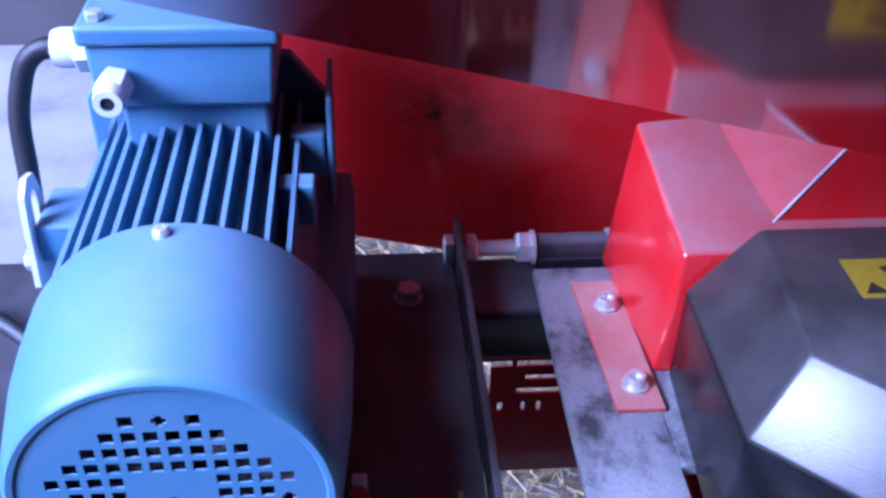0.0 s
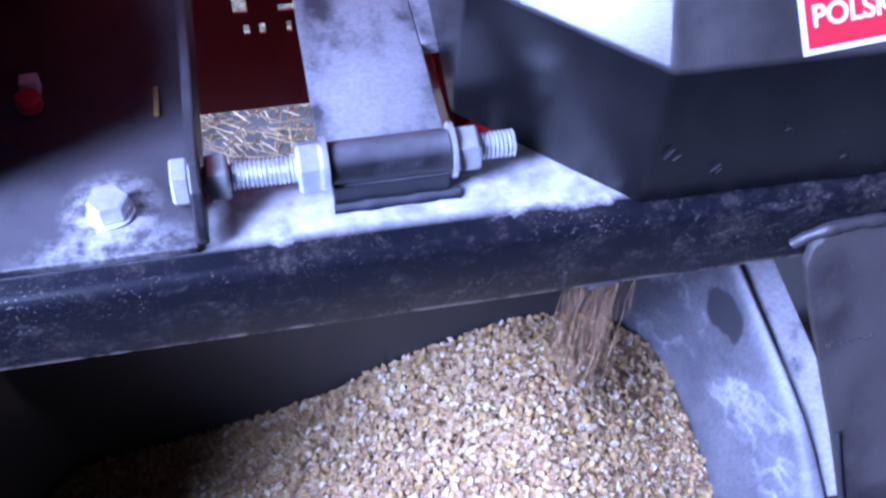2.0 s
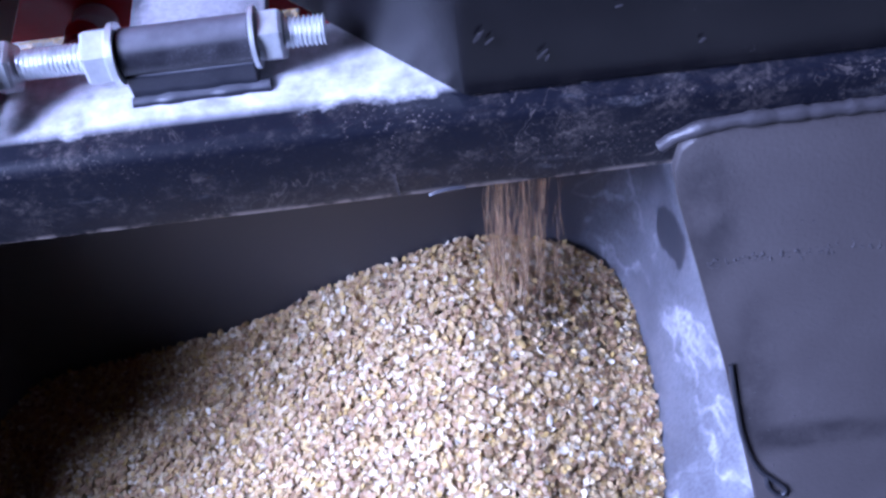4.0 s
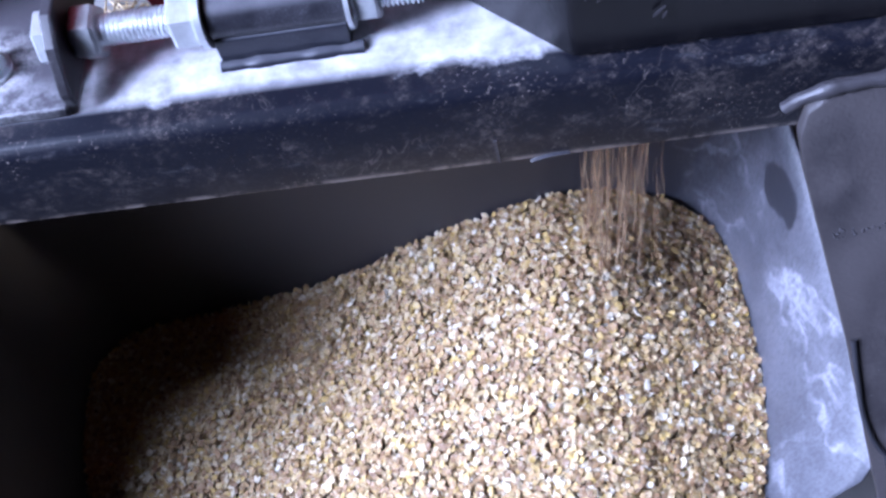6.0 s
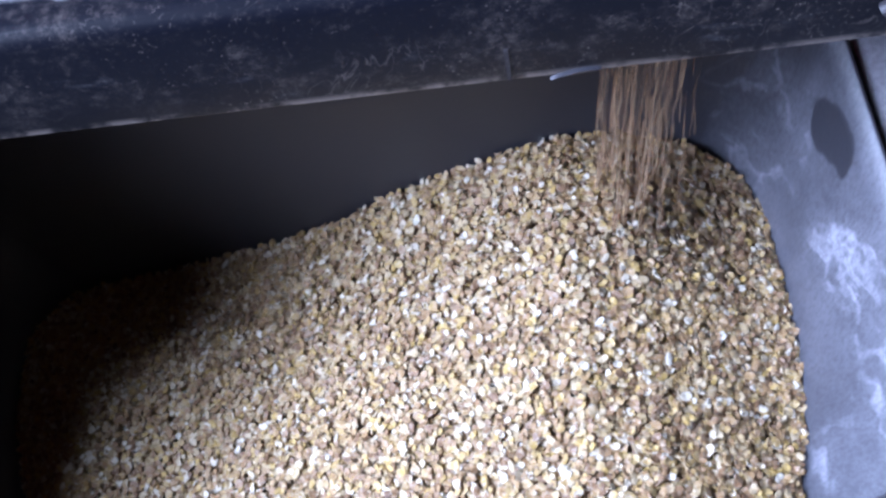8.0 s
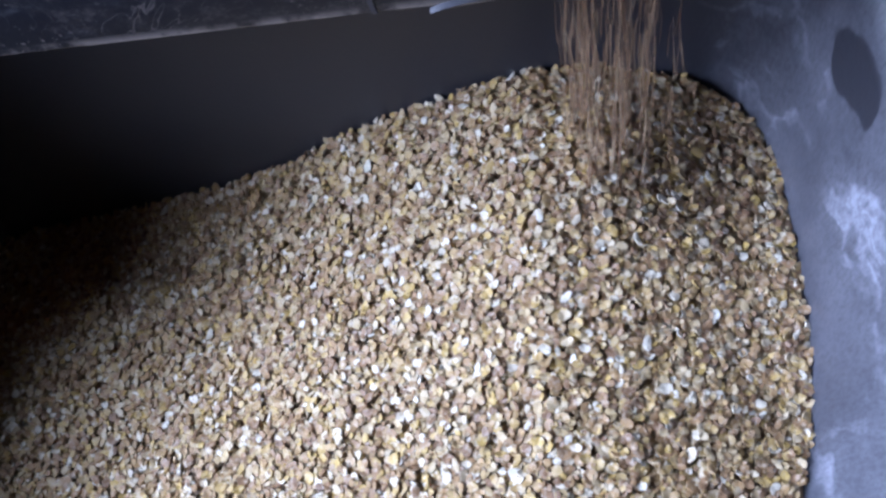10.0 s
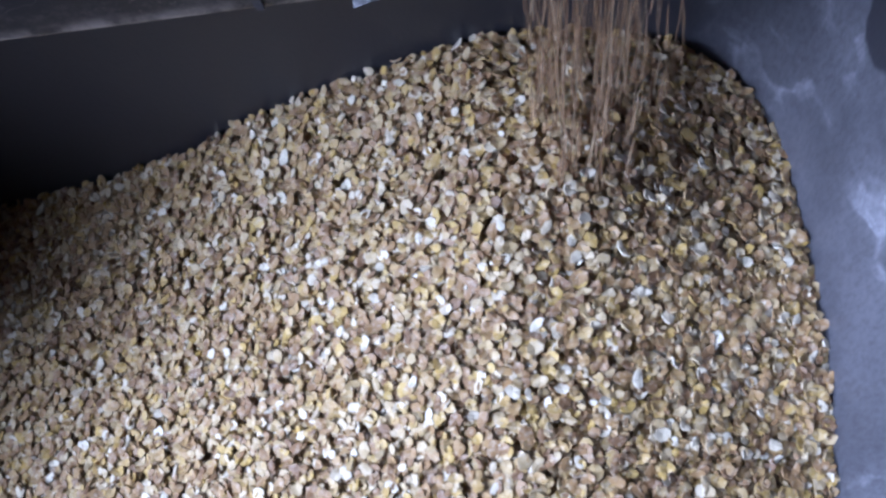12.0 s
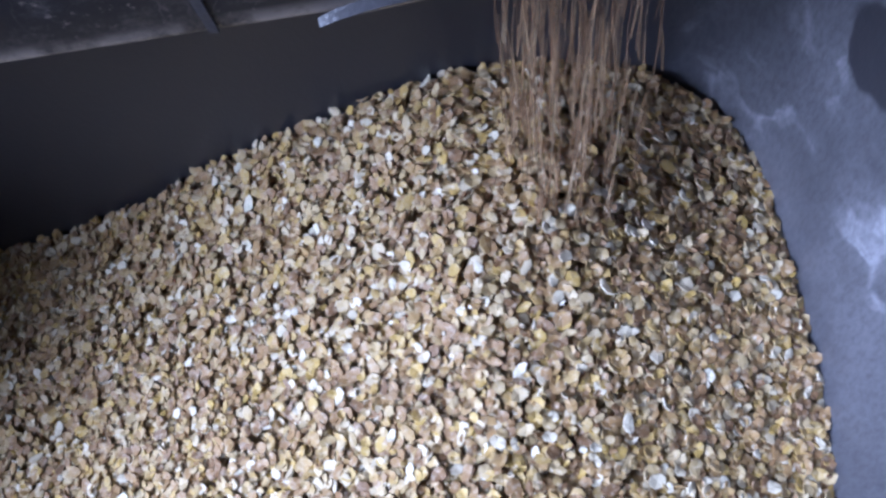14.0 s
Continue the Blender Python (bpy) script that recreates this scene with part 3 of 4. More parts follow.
def electric_motor():
    root = thing("electric_motor", (MX, 0.2, T + 0.0066), "blue finned three-phase electric motor with a pierced fan cover", "motor")
    c = (MX, 0, MZ)
    cover = part("fan_cover", cowl(), BLUE, root, "smooth blue sheet-metal fan cowl")
    smooth(cover, 40)
    part("grille", fan_cover_face(), BLUE, cover, "blue grille with square holes")
    for i in range(8):
        a = 2 * math.pi * i / 8 + 0.2
        m = Matrix.Translation((MX, 0.065, MZ)) @ Matrix.Rotation(a, 4, "Y") @ Matrix.LocRotScale((0.045, 0, 0), None, (0.06, 0.035, 0.003))
        blade = box(-0.5, 0.5, -0.5, 0.5, -0.5, 0.5)
        bmesh.ops.transform(blade, matrix=m, verts=blade.verts)
        part("fan_blade", blade, FAN, root, "pinkish grey plastic blade")
    smooth(part("fan_hub", lathe([(0.035, 0.0001), (0.035, 0.02), (0.16, 0.022), (0.16, 0.0001)], c, "y", 32), DARK, root))
    smooth(part("end_shield", lathe([(0.13, 0.0001), (0.13, 0.088), (0.146, 0.088), (0.15, 0.07)], c, "y", 64), DARK, root))
    smooth(part("stator_body", lathe([(0.14, 0.083), (0.345, 0.083), (0.352, 0.078), (0.375, 0.078), (0.385, 0.045), (0.385, 0.0001)], c, "y", 64), BLUE, root, "blue cast stator housing"))
    for k in range(-6, 6):  # upright fins over the top, with the box's saddle between them
        x = k * 0.0132
        lo = math.sqrt(max(0.083 ** 2 - x * x, 0.0)) if abs(x) < 0.083 else 0.02
        hi = math.sqrt(0.108 ** 2 - x * x) + 0.004
        y1 = 0.345
        part("fin", prism([(0.136, MZ + lo - 0.004), (y1, MZ + lo - 0.004), (y1, MZ + hi), (0.146, MZ + hi), (0.136, MZ + hi - 0.008)], "x", MX + x - 0.0016, MX + x + 0.0016), BLUE, root)
    for side in (-1, 1):
        for k in range(-3, 3):
            z = k * 0.0132 - 0.006
            lo, hi = math.sqrt(0.083 ** 2 - z * z), math.sqrt(0.106 ** 2 - z * z)
            part("fin", prism([(MX + side * (lo - 0.003), MZ + z - 0.0016), (MX + side * hi, MZ + z - 0.0016), (MX + side * hi, MZ + z + 0.0016), (MX + side * (lo - 0.003), MZ + z + 0.0016)], "y", 0.17, 0.345), BLUE, root)
        part("foot", box(MX + side * 0.045, MX + side * 0.095, 0.2, 0.335, T + 0.0067, T + 0.018, 0.003), BLUE, root)
        part("foot_web", box(MX + side * 0.05, MX + side * 0.062, 0.205, 0.33, T + 0.016, T + 0.07), BLUE, root)
    part("lug", box(MX + 0.054, MX + 0.080, 0.222, 0.24, MZ + 0.055, MZ + 0.088, 0.002), BLUE, root, "pale blue cast lug beside the fins")
    part("lug", box(MX + 0.06, MX + 0.086, 0.285, 0.305, MZ + 0.055, MZ + 0.092, 0.002), BLUE, root)
    part("lug", box(MX - 0.106, MX - 0.08, 0.2, 0.25, MZ + 0.045, MZ + 0.074, 0.002), BLUE, root)
    part("drive_flange", prism([(MX - 0.1, MZ - 0.08), (MX + 0.087, MZ - 0.08), (MX + 0.087, MZ + 0.09), (MX + 0.06, MZ + 0.125), (MX - 0.07, MZ + 0.125), (MX - 0.1, MZ + 0.09)], "y", 0.352, 0.366, 0.003), BLUE, root)
    part("side_plate", box(MX + 0.088, MX + 0.092, 0.285, 0.352, MZ + 0.03, MZ + 0.122, 0.001), BLUE, root, "thin grey-blue side plate with a bolt")
    smooth(part("cover_screw", lathe([(MZ + 0.0895, 0.0055), (MZ + 0.0935, 0.0055), (MZ + 0.0955, 0.004), (MZ + 0.0955, 0.0016), (MZ + 0.0935, 0.0014), (MZ + 0.0935, 0.0001)], (MX - 0.006, 0.128, 0.0265), "z", 24), ZINC, cover, "zinc pan-head screw"))
    neck = part("box_neck", prism([(MX - 0.054, MZ + 0.07), (MX + 0.05, MZ + 0.07), (MX + 0.048, 1.03), (MX - 0.052, 1.03)], "y", 0.272, 0.37, 0.003), BLUE, root)
    tb = part("terminal_box", prism([(MX - 0.066, 1.028), (MX + 0.054, 1.028), (MX + 0.057, 1.074), (MX - 0.069, 1.074)], "y", 0.262, 0.378, 0.004, 3), BLUE, root, "blue cast terminal box")
    smooth(tb)
    lid = part("lid", box(MX - 0.073, MX + 0.061, 0.258, 0.382, 1.0745, 1.089, 0.004, 3), BLUE, tb)
    for dx in (-0.06, 0.048):
        part("lid_screw", hexagon((MX + dx, 0.272, 0), "z", 0.011, 1.089, 1.095), ZINC, tb)
    gl = part("cable_gland", hexagon((MX - 0.05, 0, 1.05), "y", 0.021, 0.238, 0.2605, 12), GLAND, tb, "light grey plastic cable gland, unused")
    smooth(part("gland_cap", lathe([(0.226, 0.0048), (0.226, 0.0095), (0.231, 0.0105), (0.239, 0.0105)], (MX - 0.05, 0, 1.05), "y", 28), GLAND, tb))
    part("gland_hole", lathe([(0.2275, 0.0001), (0.2275, 0.0048)], (MX - 0.05, 0, 1.05), "y", 20), DARK, tb)
    big = part("cable_gland", hexagon((0, 0.30, 1.056), "x", 0.030, MX - 0.084, MX - 0.0695, 5), GLAND, tb, "white plastic cable gland with the cable")
    smooth(part("gland_cap", lathe([(MX - 0.099, 0.009), (MX - 0.099, 0.0125), (MX - 0.094, 0.0142), (MX - 0.084, 0.0142)], (0, 0.30, 1.056), "x", 28), GLAND, tb))
    # lifting bracket with a slot
    out = [(0.19, 0.93), (0.215, 0.915), (0.235, 0.93), (0.232, 0.985), (0.226, 1.0), (0.212, 1.004), (0.2, 0.996), (0.196, 0.98)]
    slot = [(0.211, 0.958), (0.215, 0.956), (0.219, 0.958), (0.222, 0.983), (0.221, 0.99), (0.216, 0.992), (0.21, 0.989), (0.208, 0.982)]
    bm = bmesh.new()
    rings = [[bm.verts.new((x, y, z)) for y, z in o] for x, o in ((MX - 0.1115, out), (MX - 0.1115, slot), (MX - 0.1075, slot), (MX - 0.1075, out))]
    for k in range(4):
        a, b = rings[k], rings[(k + 1) % 4]
        for j in range(8):
            bm.faces.new((a[j], a[(j + 1) % 8], b[(j + 1) % 8], b[j]))
    bmesh.ops.recalc_face_normals(bm, faces=bm.faces)
    part("lifting_bracket", bm, GLAND, root, "pale bent bracket with a slot, bolted to the side")
    part("bracket_bolt", hexagon((0, 0.214, 0.936), "x", 0.013, MX - 0.122, MX - 0.1116), ZINC, root)
    return root


electric_motor()


def cable():
    cu = bpy.data.curves.new("power_cable", "CURVE")
    cu.dimensions, cu.bevel_depth, cu.bevel_resolution, cu.resolution_u = "3D", 0.0078, 4, 12
    pts = [(MX - 0.090, 0.30, 1.056), (MX - 0.112, 0.30, 1.053), (MX - 0.128, 0.297, 1.025), (MX - 0.131, 0.28, 0.96), (MX - 0.124, 0.25, 0.89), (MX - 0.128, 0.25, 0.8155), (MX - 0.20, 0.30, 0.8155), (MX - 0.37, 0.37, 0.805), (MX - 0.40, 0.42, 0.5), (MX - 0.42, 0.47, 0.01)]
    sp = cu.splines.new("BEZIER")
    sp.bezier_points.add(len(pts) - 1)
    for b, p in zip(sp.bezier_points, pts):
        b.co, b.handle_left_type, b.handle_right_type = p, "AUTO", "AUTO"
    ob = new("power_cable_curve", cu)
    me = bpy.data.meshes.new_from_object(ob.evaluated_get(bpy.context.evaluated_depsgraph_get()))
    bpy.data.objects.remove(ob)
    me.materials.append(CABLE)
    me.shade_smooth()
    tagged(new("power_cable", me), "thick black rubber power cable from the motor's terminal box", "cable")


cable()

# ---- red roller housing ----
def roller_housing():
    root = thing("roller_housing", (0.12, 0.3, T), "glossy red welded roller housing bolted to the frame", "housing")
    b = [(0.072, 0.2085, T + 0.0105), (0.40, 0.2085, T + 0.0105), (0.40, 0.42, T + 0.0105), (0.06, 0.36, T + 0.0105)]
    t = [(0.080, 0.212, 0.925), (0.40, 0.212, 0.925), (0.40, 0.40, 0.965), (0.068, 0.344, 0.965)]
    smooth(part("body", hull(b + t, [(0, 1, 2, 3), (4, 5, 6, 7), (0, 1, 5, 4), (1, 2, 6, 5), (2, 3, 7, 6), (3, 0, 4, 7)], 0.005, 3), RED, root))
    part("bolting_flange", prism([(0.034, 0.166), (0.072, 0.166), (0.066, 0.325), (0.026, 0.325)], "z", T + 0.0104, T + 0.0145, 0.0008), RED_DULL, root, "dusty pink-red flange with two screws")
    for x, y in ((0.0535, 0.192), (0.0505, 0.29)):
        w = part("washer", lathe([(T + 0.0146, 0.004), (T + 0.0146, 0.0105), (T + 0.017, 0.0105), (T + 0.017, 0.004)], (x, y, 0), "z", 28), ZINC, root)
        smooth(w)
        smooth(part("screw", lathe([(T + 0.017, 0.0082), (T + 0.0235, 0.0082), (T + 0.025, 0.0072), (T + 0.025, 0.0042), (T + 0.0215, 0.004), (T + 0.0215, 0.0001)], (x, y, 0), "z", 28), ZINC, root, "zinc socket-head screw"))
    part("lower_casing", box(0.082, 0.30, 0.046, 0.2, 0.69, T - 0.02, 0.003), RED_PLATE, root, "red casing that hangs below the frame")
    throat = hull([(0.158, 0.243, 0.93), (0.40, 0.243, 0.93), (0.40, 0.40, 0.96), (0.135, 0.342, 0.96), (0.222, 0.275, 0.985), (0.40, 0.275, 0.985), (0.40, 0.42, 0.985), (0.20, 0.40, 0.985)],
                  [(0, 1, 2, 3), (4, 5, 6, 7), (0, 1, 5, 4), (1, 2, 6, 5), (2, 3, 7, 6), (3, 0, 4, 7)], 0.0025, 2)
    part("throat", throat, RED, root, "red sloping inlet throat with a sharp edge")
    # thin white bead that stands for the highlight on the throat's edge
    smooth(part("edge_highlight", _weld([(0.1565, 0.2425, 0.9315), (0.2215, 0.2745, 0.9865)], 0.0011), STICKER_WHITE, root, "highlight on the throat's edge, made as a thin white bead"), 60)
    return root


roller_housing()


def hopper():
    root = thing("hopper", (0.3, 0.4, 0.95), "large glossy red sheet-metal hopper above the rollers", "hopper")
    e0, e1 = Vector((0.245, 0.262, 0.975)), Vector((-0.2365, -0.031, 1.227))
    top = e0 + (e1 - e0) * 1.25
    part("front_sheet", sheet([e0, top, (1.1, top.y, top.z), (0.5, e0.y, e0.z)], 0.003), RED_HOPPER, root, "mirror-glossy red front sheet")
    part("side_sheet", sheet([e0, (0.245, 0.45, 0.975), (top.x, 0.95, top.z), top], 0.003), RED_HOPPER, root)
    part("back_plate", hull([(-0.215, 0.44, 0.80), (-0.06, 0.44, 0.765), (0.4, 0.44, 0.765), (0.4, 0.44, 1.0), (-0.235, 0.44, 1.02), (-0.215, 0.445, 0.80), (-0.06, 0.445, 0.765), (0.4, 0.445, 0.765), (0.4, 0.445, 1.0), (-0.235, 0.445, 1.02)],
                           [(0, 1, 2, 3, 4), (5, 6, 7, 8, 9), (0, 1, 6, 5), (1, 2, 7, 6), (2, 3, 8, 7), (3, 4, 9, 8), (4, 0, 5, 9)]), RED_PLATE, root, "red rear plate with finger smears")
    return root


hopper()


# ---- black belt guard ----
GUARD_TOP = 0.952


def belt_guard():
    root = thing("belt_guard", (0.25, 0.1, T), "black faceted steel guard with warning stickers", "guard")
    X, lo = 0.62, T + 0.001
    P = {
        "A": (0.078, 0.057, lo), "C": (0.168, -0.031, lo), "R": (X, -0.033, lo),
        "a": (0.082, 0.055, 0.897), "b": (0.168, -0.029, 0.897), "r": (X, -0.031, 0.897),
        "bft": (0.118, 0.074, GUARD_TOP), "bfr": (0.175, 0.020, GUARD_TOP), "tr": (X, 0.020, GUARD_TOP),
        "cl": (0.084, 0.207, 0.897), "ct": (0.130, 0.207, GUARD_TOP), "cr": (X, 0.207, GUARD_TOP),
        "Bl": (0.084, 0.207, T + 0.012), "Br": (X, 0.207, T + 0.012),
    }
    keys = list(P)
    ix = {k: i for i, k in enumerate(keys)}
    faces = [("A", "C", "b", "a"), ("C", "R", "r", "b"), ("a", "b", "bfr", "bft"), ("b", "r", "tr", "bfr"), ("bft", "bfr", "tr", "cr", "ct"), ("a", "bft", "ct", "cl"),
             ("A", "a", "cl", "Bl"), ("Bl", "cl", "ct", "cr", "Br"), ("R", "r", "tr", "cr", "Br"), ("A", "C", "R", "Br", "Bl")]
    smooth(part("shell", hull([P[k] for k in keys], [[ix[k] for k in f] for f in faces], 0.003, 3), BLACK_CLEAN, root, "black painted folded shell, scuffed at the edges"), 20)
    for x, z, w, h, a in ((0.176, 0.8425, 0.009, 0.0022, 0.9), (0.181, 0.839, 0.006, 0.0012, 0.7), (0.206, 0.8265, 0.008, 0.0018, 0.8), (0.2085, 0.824, 0.005, 0.0012, 1.1), (0.283, 0.823, 0.004, 0.002, 0.5), (0.241, 0.851, 0.004, 0.001, 0.2)):
        bm = prism([(-w / 2, -h * 0.2), (-w * 0.1, -h / 2), (w / 2, h * 0.1), (w * 0.15, h / 2), (-w * 0.3, h * 0.3)], "y", -0.0003, 0.0002)
        bmesh.ops.transform(bm, matrix=Matrix.Translation((x, -0.0326 - 0.0008 * (x - 0.168), z)) @ Matrix.Rotation(-a, 4, "Y"), verts=bm.verts)
        part("scuff", bm, BEAD, root, "pale scuff in the paint")
    rng = random.Random(31)
    for k in range(22):  # hair scratches on the end that faces the strap
        y, z, h = rng.uniform(0.075, 0.195), rng.uniform(0.822, 0.886), rng.uniform(0.004, 0.016)
        x = 0.0792 + 0.003 * (z - T) / 0.097 + 0.004 * (y - 0.057) / 0.15
        bm = prism([(y, z), (y + rng.uniform(0.0004, 0.001), z), (y + rng.uniform(-0.004, 0.004), z + h)], "x", x - 0.0006, x + 0.0004)
        part("scuff", bm, STRAP, root, "pale scuff in the paint")
    return root


guard = belt_guard()


def text_mesh(words, size, material, name):
    cu = bpy.data.curves.new(name, "FONT")
    cu.body, cu.size, cu.extrude = words, size, 0.0002
    cu.offset = size * 0.022
    ob = new(name, cu)
    me = bpy.data.meshes.new_from_object(ob.evaluated_get(bpy.context.evaluated_depsgraph_get()))
    bpy.data.objects.remove(ob)
    me.materials.append(material)
    return me


def on_guard(x, y, slope=False):
    """Pose on the guard's level top, or on its sloping front at (x, up the slope)."""
    if slope:
        a = math.atan2(GUARD_TOP - 0.897, 0.050)
        return Matrix.Translation((x, -0.030, 0.897)) @ Matrix.Rotation(a, 4, "X") @ Matrix.Translation((0, y, 0.0008))
    return Matrix.Translation((x, y, GUARD_TOP + 0.0006))


def flat_piece(name, outline, pose_m, material, parent, thick=0.0003, label=""):
    bm = prism(outline, "z", 0.0, thick)
    bmesh.ops.transform(bm, matrix=pose_m, verts=bm.verts)
    return part(name, bm, material, parent, label)


def stickers():
    root = tagged(guard, "")
    m = on_guard(0.172, 0.124)
    w, h = 0.070, 0.042
    ys = flat_piece("warning_sticker", [(0, 0), (w, 0), (w, h), (0, h)], m, YELLOW, root, 0.0003, "yellow warning sticker with a black triangle")
    up = m @ Matrix.Translation((0, 0, 0.0005))
    flat_piece("triangle", [(0.004, 0.004), (0.02, 0.004), (0.012, 0.016)], up, INK, ys)
    flat_piece("pictogram", [(0.026, 0.026), (0.056, 0.026), (0.058, 0.03), (0.048, 0.037), (0.036, 0.035), (0.024, 0.032)], up, INK, ys)
    for i, (a, b) in enumerate(((0.026, 0.062), (0.026, 0.056), (0.026, 0.068), (0.026, 0.06))):
        flat_piece("text_bar", [(a, 0.004 + i * 0.0048), (b, 0.004 + i * 0.0048), (b, 0.0064 + i * 0.0048), (a, 0.0064 + i * 0.0048)], up, INK, ys)
    m = on_guard(0.2345, 0.002, True) @ Matrix.Rotation(radians(4.5), 4, "Z")
    w, h = 0.108, 0.069
    ws = flat_piece("origin_sticker", [(0, 0), (w, 0), (w, h), (0, h)], m, STICKER_WHITE, root, 0.0003, "white and red sticker with a word on each half")
    up = m @ Matrix.Translation((0, 0, 0.0005))
    flat_piece("red_field", [(0.003, 0.003), (w - 0.003, 0.003), (w - 0.003, h / 2), (0.003, h / 2)], up, STICKER_RED, ws)
    for o in ([(0, h / 2), (0.0026, h / 2), (0.0026, h), (0, h)], [(0.0026, h - 0.0026), (w, h - 0.0026), (w, h), (0.0026, h)]):
        flat_piece("red_border", o, up, STICKER_RED, ws)
    for words, x, y, size, mat in (("PRODUKT", 0.0055, 0.048, 0.0122, STICKER_RED), ("POLSKI", 0.006, 0.0135, 0.015, STICKER_WHITE)):
        me = text_mesh(words, size, mat, "lettering")
        me.transform(m @ Matrix.Translation((x, y, 0.0011)))
        me.transform(Matrix.Translation(-root.location))
        ob = new("lettering", me)
        ob.parent = ws


stickers()

# ---- chute and grain ----
BACK_Y, BEND_Y, BEND_R, MID_X = 0.118, 0.05, 0.068, 0.0  # back sheet, where the bend begins, its radius, the chute's middle
LEFT_SHADE_UP = 0.115  # extra height of the unseen left side, added to shade the heap


def rim_at(y):
    """The right side's upper edge: straight, then rounded off at the mouth."""
    ys = (-0.153, -0.150, -0.145, -0.135, -0.115, -0.085, -0.06, -0.03, 0.118)
    xs = (0.270, 0.300, 0.335, 0.344, 0.345, 0.3425, 0.339, 0.334, 0.3095)
    zs = (0.380, 0.430, 0.486, 0.503, 0.518, 0.539, 0.554, 0.567, 0.623)
    return float(np.interp(y, ys, xs)), float(np.interp(y, ys, zs))


def foot_x(y, z):
    """The right side's sheet at a height, ahead of the bend."""
    x = float(np.interp(y, (-0.16, -0.10, -0.05, 0.0, 0.05), (0.282, 0.298, 0.304, 0.3045, 0.302)))
    rx, rz = rim_at(max(y, -0.115))
    return x + (rx - x) / (rz - 0.43) * (z - 0.43)


def in_chute(x, y, z, gap=0.0):
    x = max(x, 2 * MID_X - x)
    if y > BACK_Y - gap:
        return False
    if y <= BEND_Y:
        return x < foot_x(y, z) - gap
    return x < foot_x(BEND_Y, z) - BEND_R - gap + math.sqrt(max(0.0, BEND_R ** 2 - (y - BEND_Y) ** 2))


def chute_columns():
    """Columns (bottom, top) of the bent sheet's right half, from the middle of the back round to the mouth."""
    low = 0.30
    cols = [((x, BACK_Y, low), (x + 0.09 * max(0.0, (x - 0.06) / 0.155), BACK_Y, 0.60)) for x in (MID_X, 0.09, 0.13, 0.16, 0.185)]
    cx = foot_x(BEND_Y, low) - BEND_R
    for i in range(13):
        a = math.pi / 2 * (1 - i / 12)
        y = BEND_Y + BEND_R * math.sin(a)
        rx, rz = rim_at(y)
        cols.append(((cx + BEND_R * math.cos(a), y, low), (rx, y, rz)))
    for y in (0.025, 0.0, -0.03, -0.06, -0.085, -0.1, -0.115, -0.125, -0.135, -0.141, -0.145, -0.148, -0.150, -0.1515, -0.153):
        rx, rz = rim_at(y)
        cols.append(((foot_x(y, low), y, low), (rx, y, rz)))
    return cols


def chute():
    root = thing("chute", (0.1, -0.05, 0.4), "dusty dark steel outlet chute full of rolled grain", "chute")
    half = chute_columns()
    full = [((2 * MID_X - lo[0], *lo[1:]), (2 * MID_X - hi[0], hi[1], hi[2] + LEFT_SHADE_UP)) for lo, hi in reversed(half[1:])] + half  # the unseen left side is raised to cast shade on the grain
    bm = bmesh.new()
    cols = [[bm.verts.new(Vector(lo).lerp(Vector(hi), k / 10)) for k in range(11)] for lo, hi in full]
    for a, b in zip(cols, cols[1:]):
        for k in range(10):
            bm.faces.new((a[k], b[k], b[k + 1], a[k + 1]))
    bmesh.ops.recalc_face_normals(bm, faces=bm.faces)
    wall = part("bent_wall", bm, CHUTE, root, "dark bent sheet, painted lighter on its lit right side, with rubbed floury streaks")
    wall.data.shade_smooth()
    md = wall.modifiers.new("gauge", "SOLIDIFY")
    md.thickness, md.offset, md.use_even_offset = 0.003, 0.0, False
    for side in (1, -1):
        bm = bmesh.new()
        strip = []
        for y in (0.10, 0.05, 0.0, -0.04, -0.08, -0.11):
            rx, rz = rim_at(y)
            strip.append([bm.verts.new((MID_X + side * (rx - MID_X + d), y, rz - dz + (LEFT_SHADE_UP if side < 0 else 0))) for d, dz in ((0.005, 0.006), (0.031, 0.004), (0.031, 0.007), (0.005, 0.009))])
        for a, b in zip(strip, strip[1:]):
            for j in range(4):
                bm.faces.new((a[j], a[(j + 1) % 4], b[(j + 1) % 4], b[j]))
        bm.faces.new(strip[0])
        bm.faces.new(strip[-1])
        part("rim_flange", bm, STRAP, root, "pale dusty turned-out rim")
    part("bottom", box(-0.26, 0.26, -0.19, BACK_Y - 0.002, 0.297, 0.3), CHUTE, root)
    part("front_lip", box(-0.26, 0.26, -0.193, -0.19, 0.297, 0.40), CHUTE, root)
    return root


chute()
CREST = [(-0.32, 0.318), (-0.25, 0.33), (-0.15, 0.350), (-0.10, 0.364), (-0.05, 0.379), (0.0, 0.403), (0.04, 0.426), (0.08, 0.445), (0.12, 0.461), (0.16, 0.472), (0.2, 0.469), (0.24, 0.455), (0.27, 0.442), (0.30, 0.433), (0.36, 0.41)]


def heap_z(x, y):
    c = float(np.interp(x, [p[0] for p in CREST], [p[1] for p in CREST]))
    c += 0.015 * math.exp(-((x - 0.18) / 0.06) ** 2 - ((y - 0.05) / 0.06) ** 2)
    return c - 0.08 * max(0.0, 0.03 - y) * (1 if x > 0.08 else max(0.0, x + 0.05) / 0.13) + 0.0022 * noise.noise((x * 22, y * 22, 3))


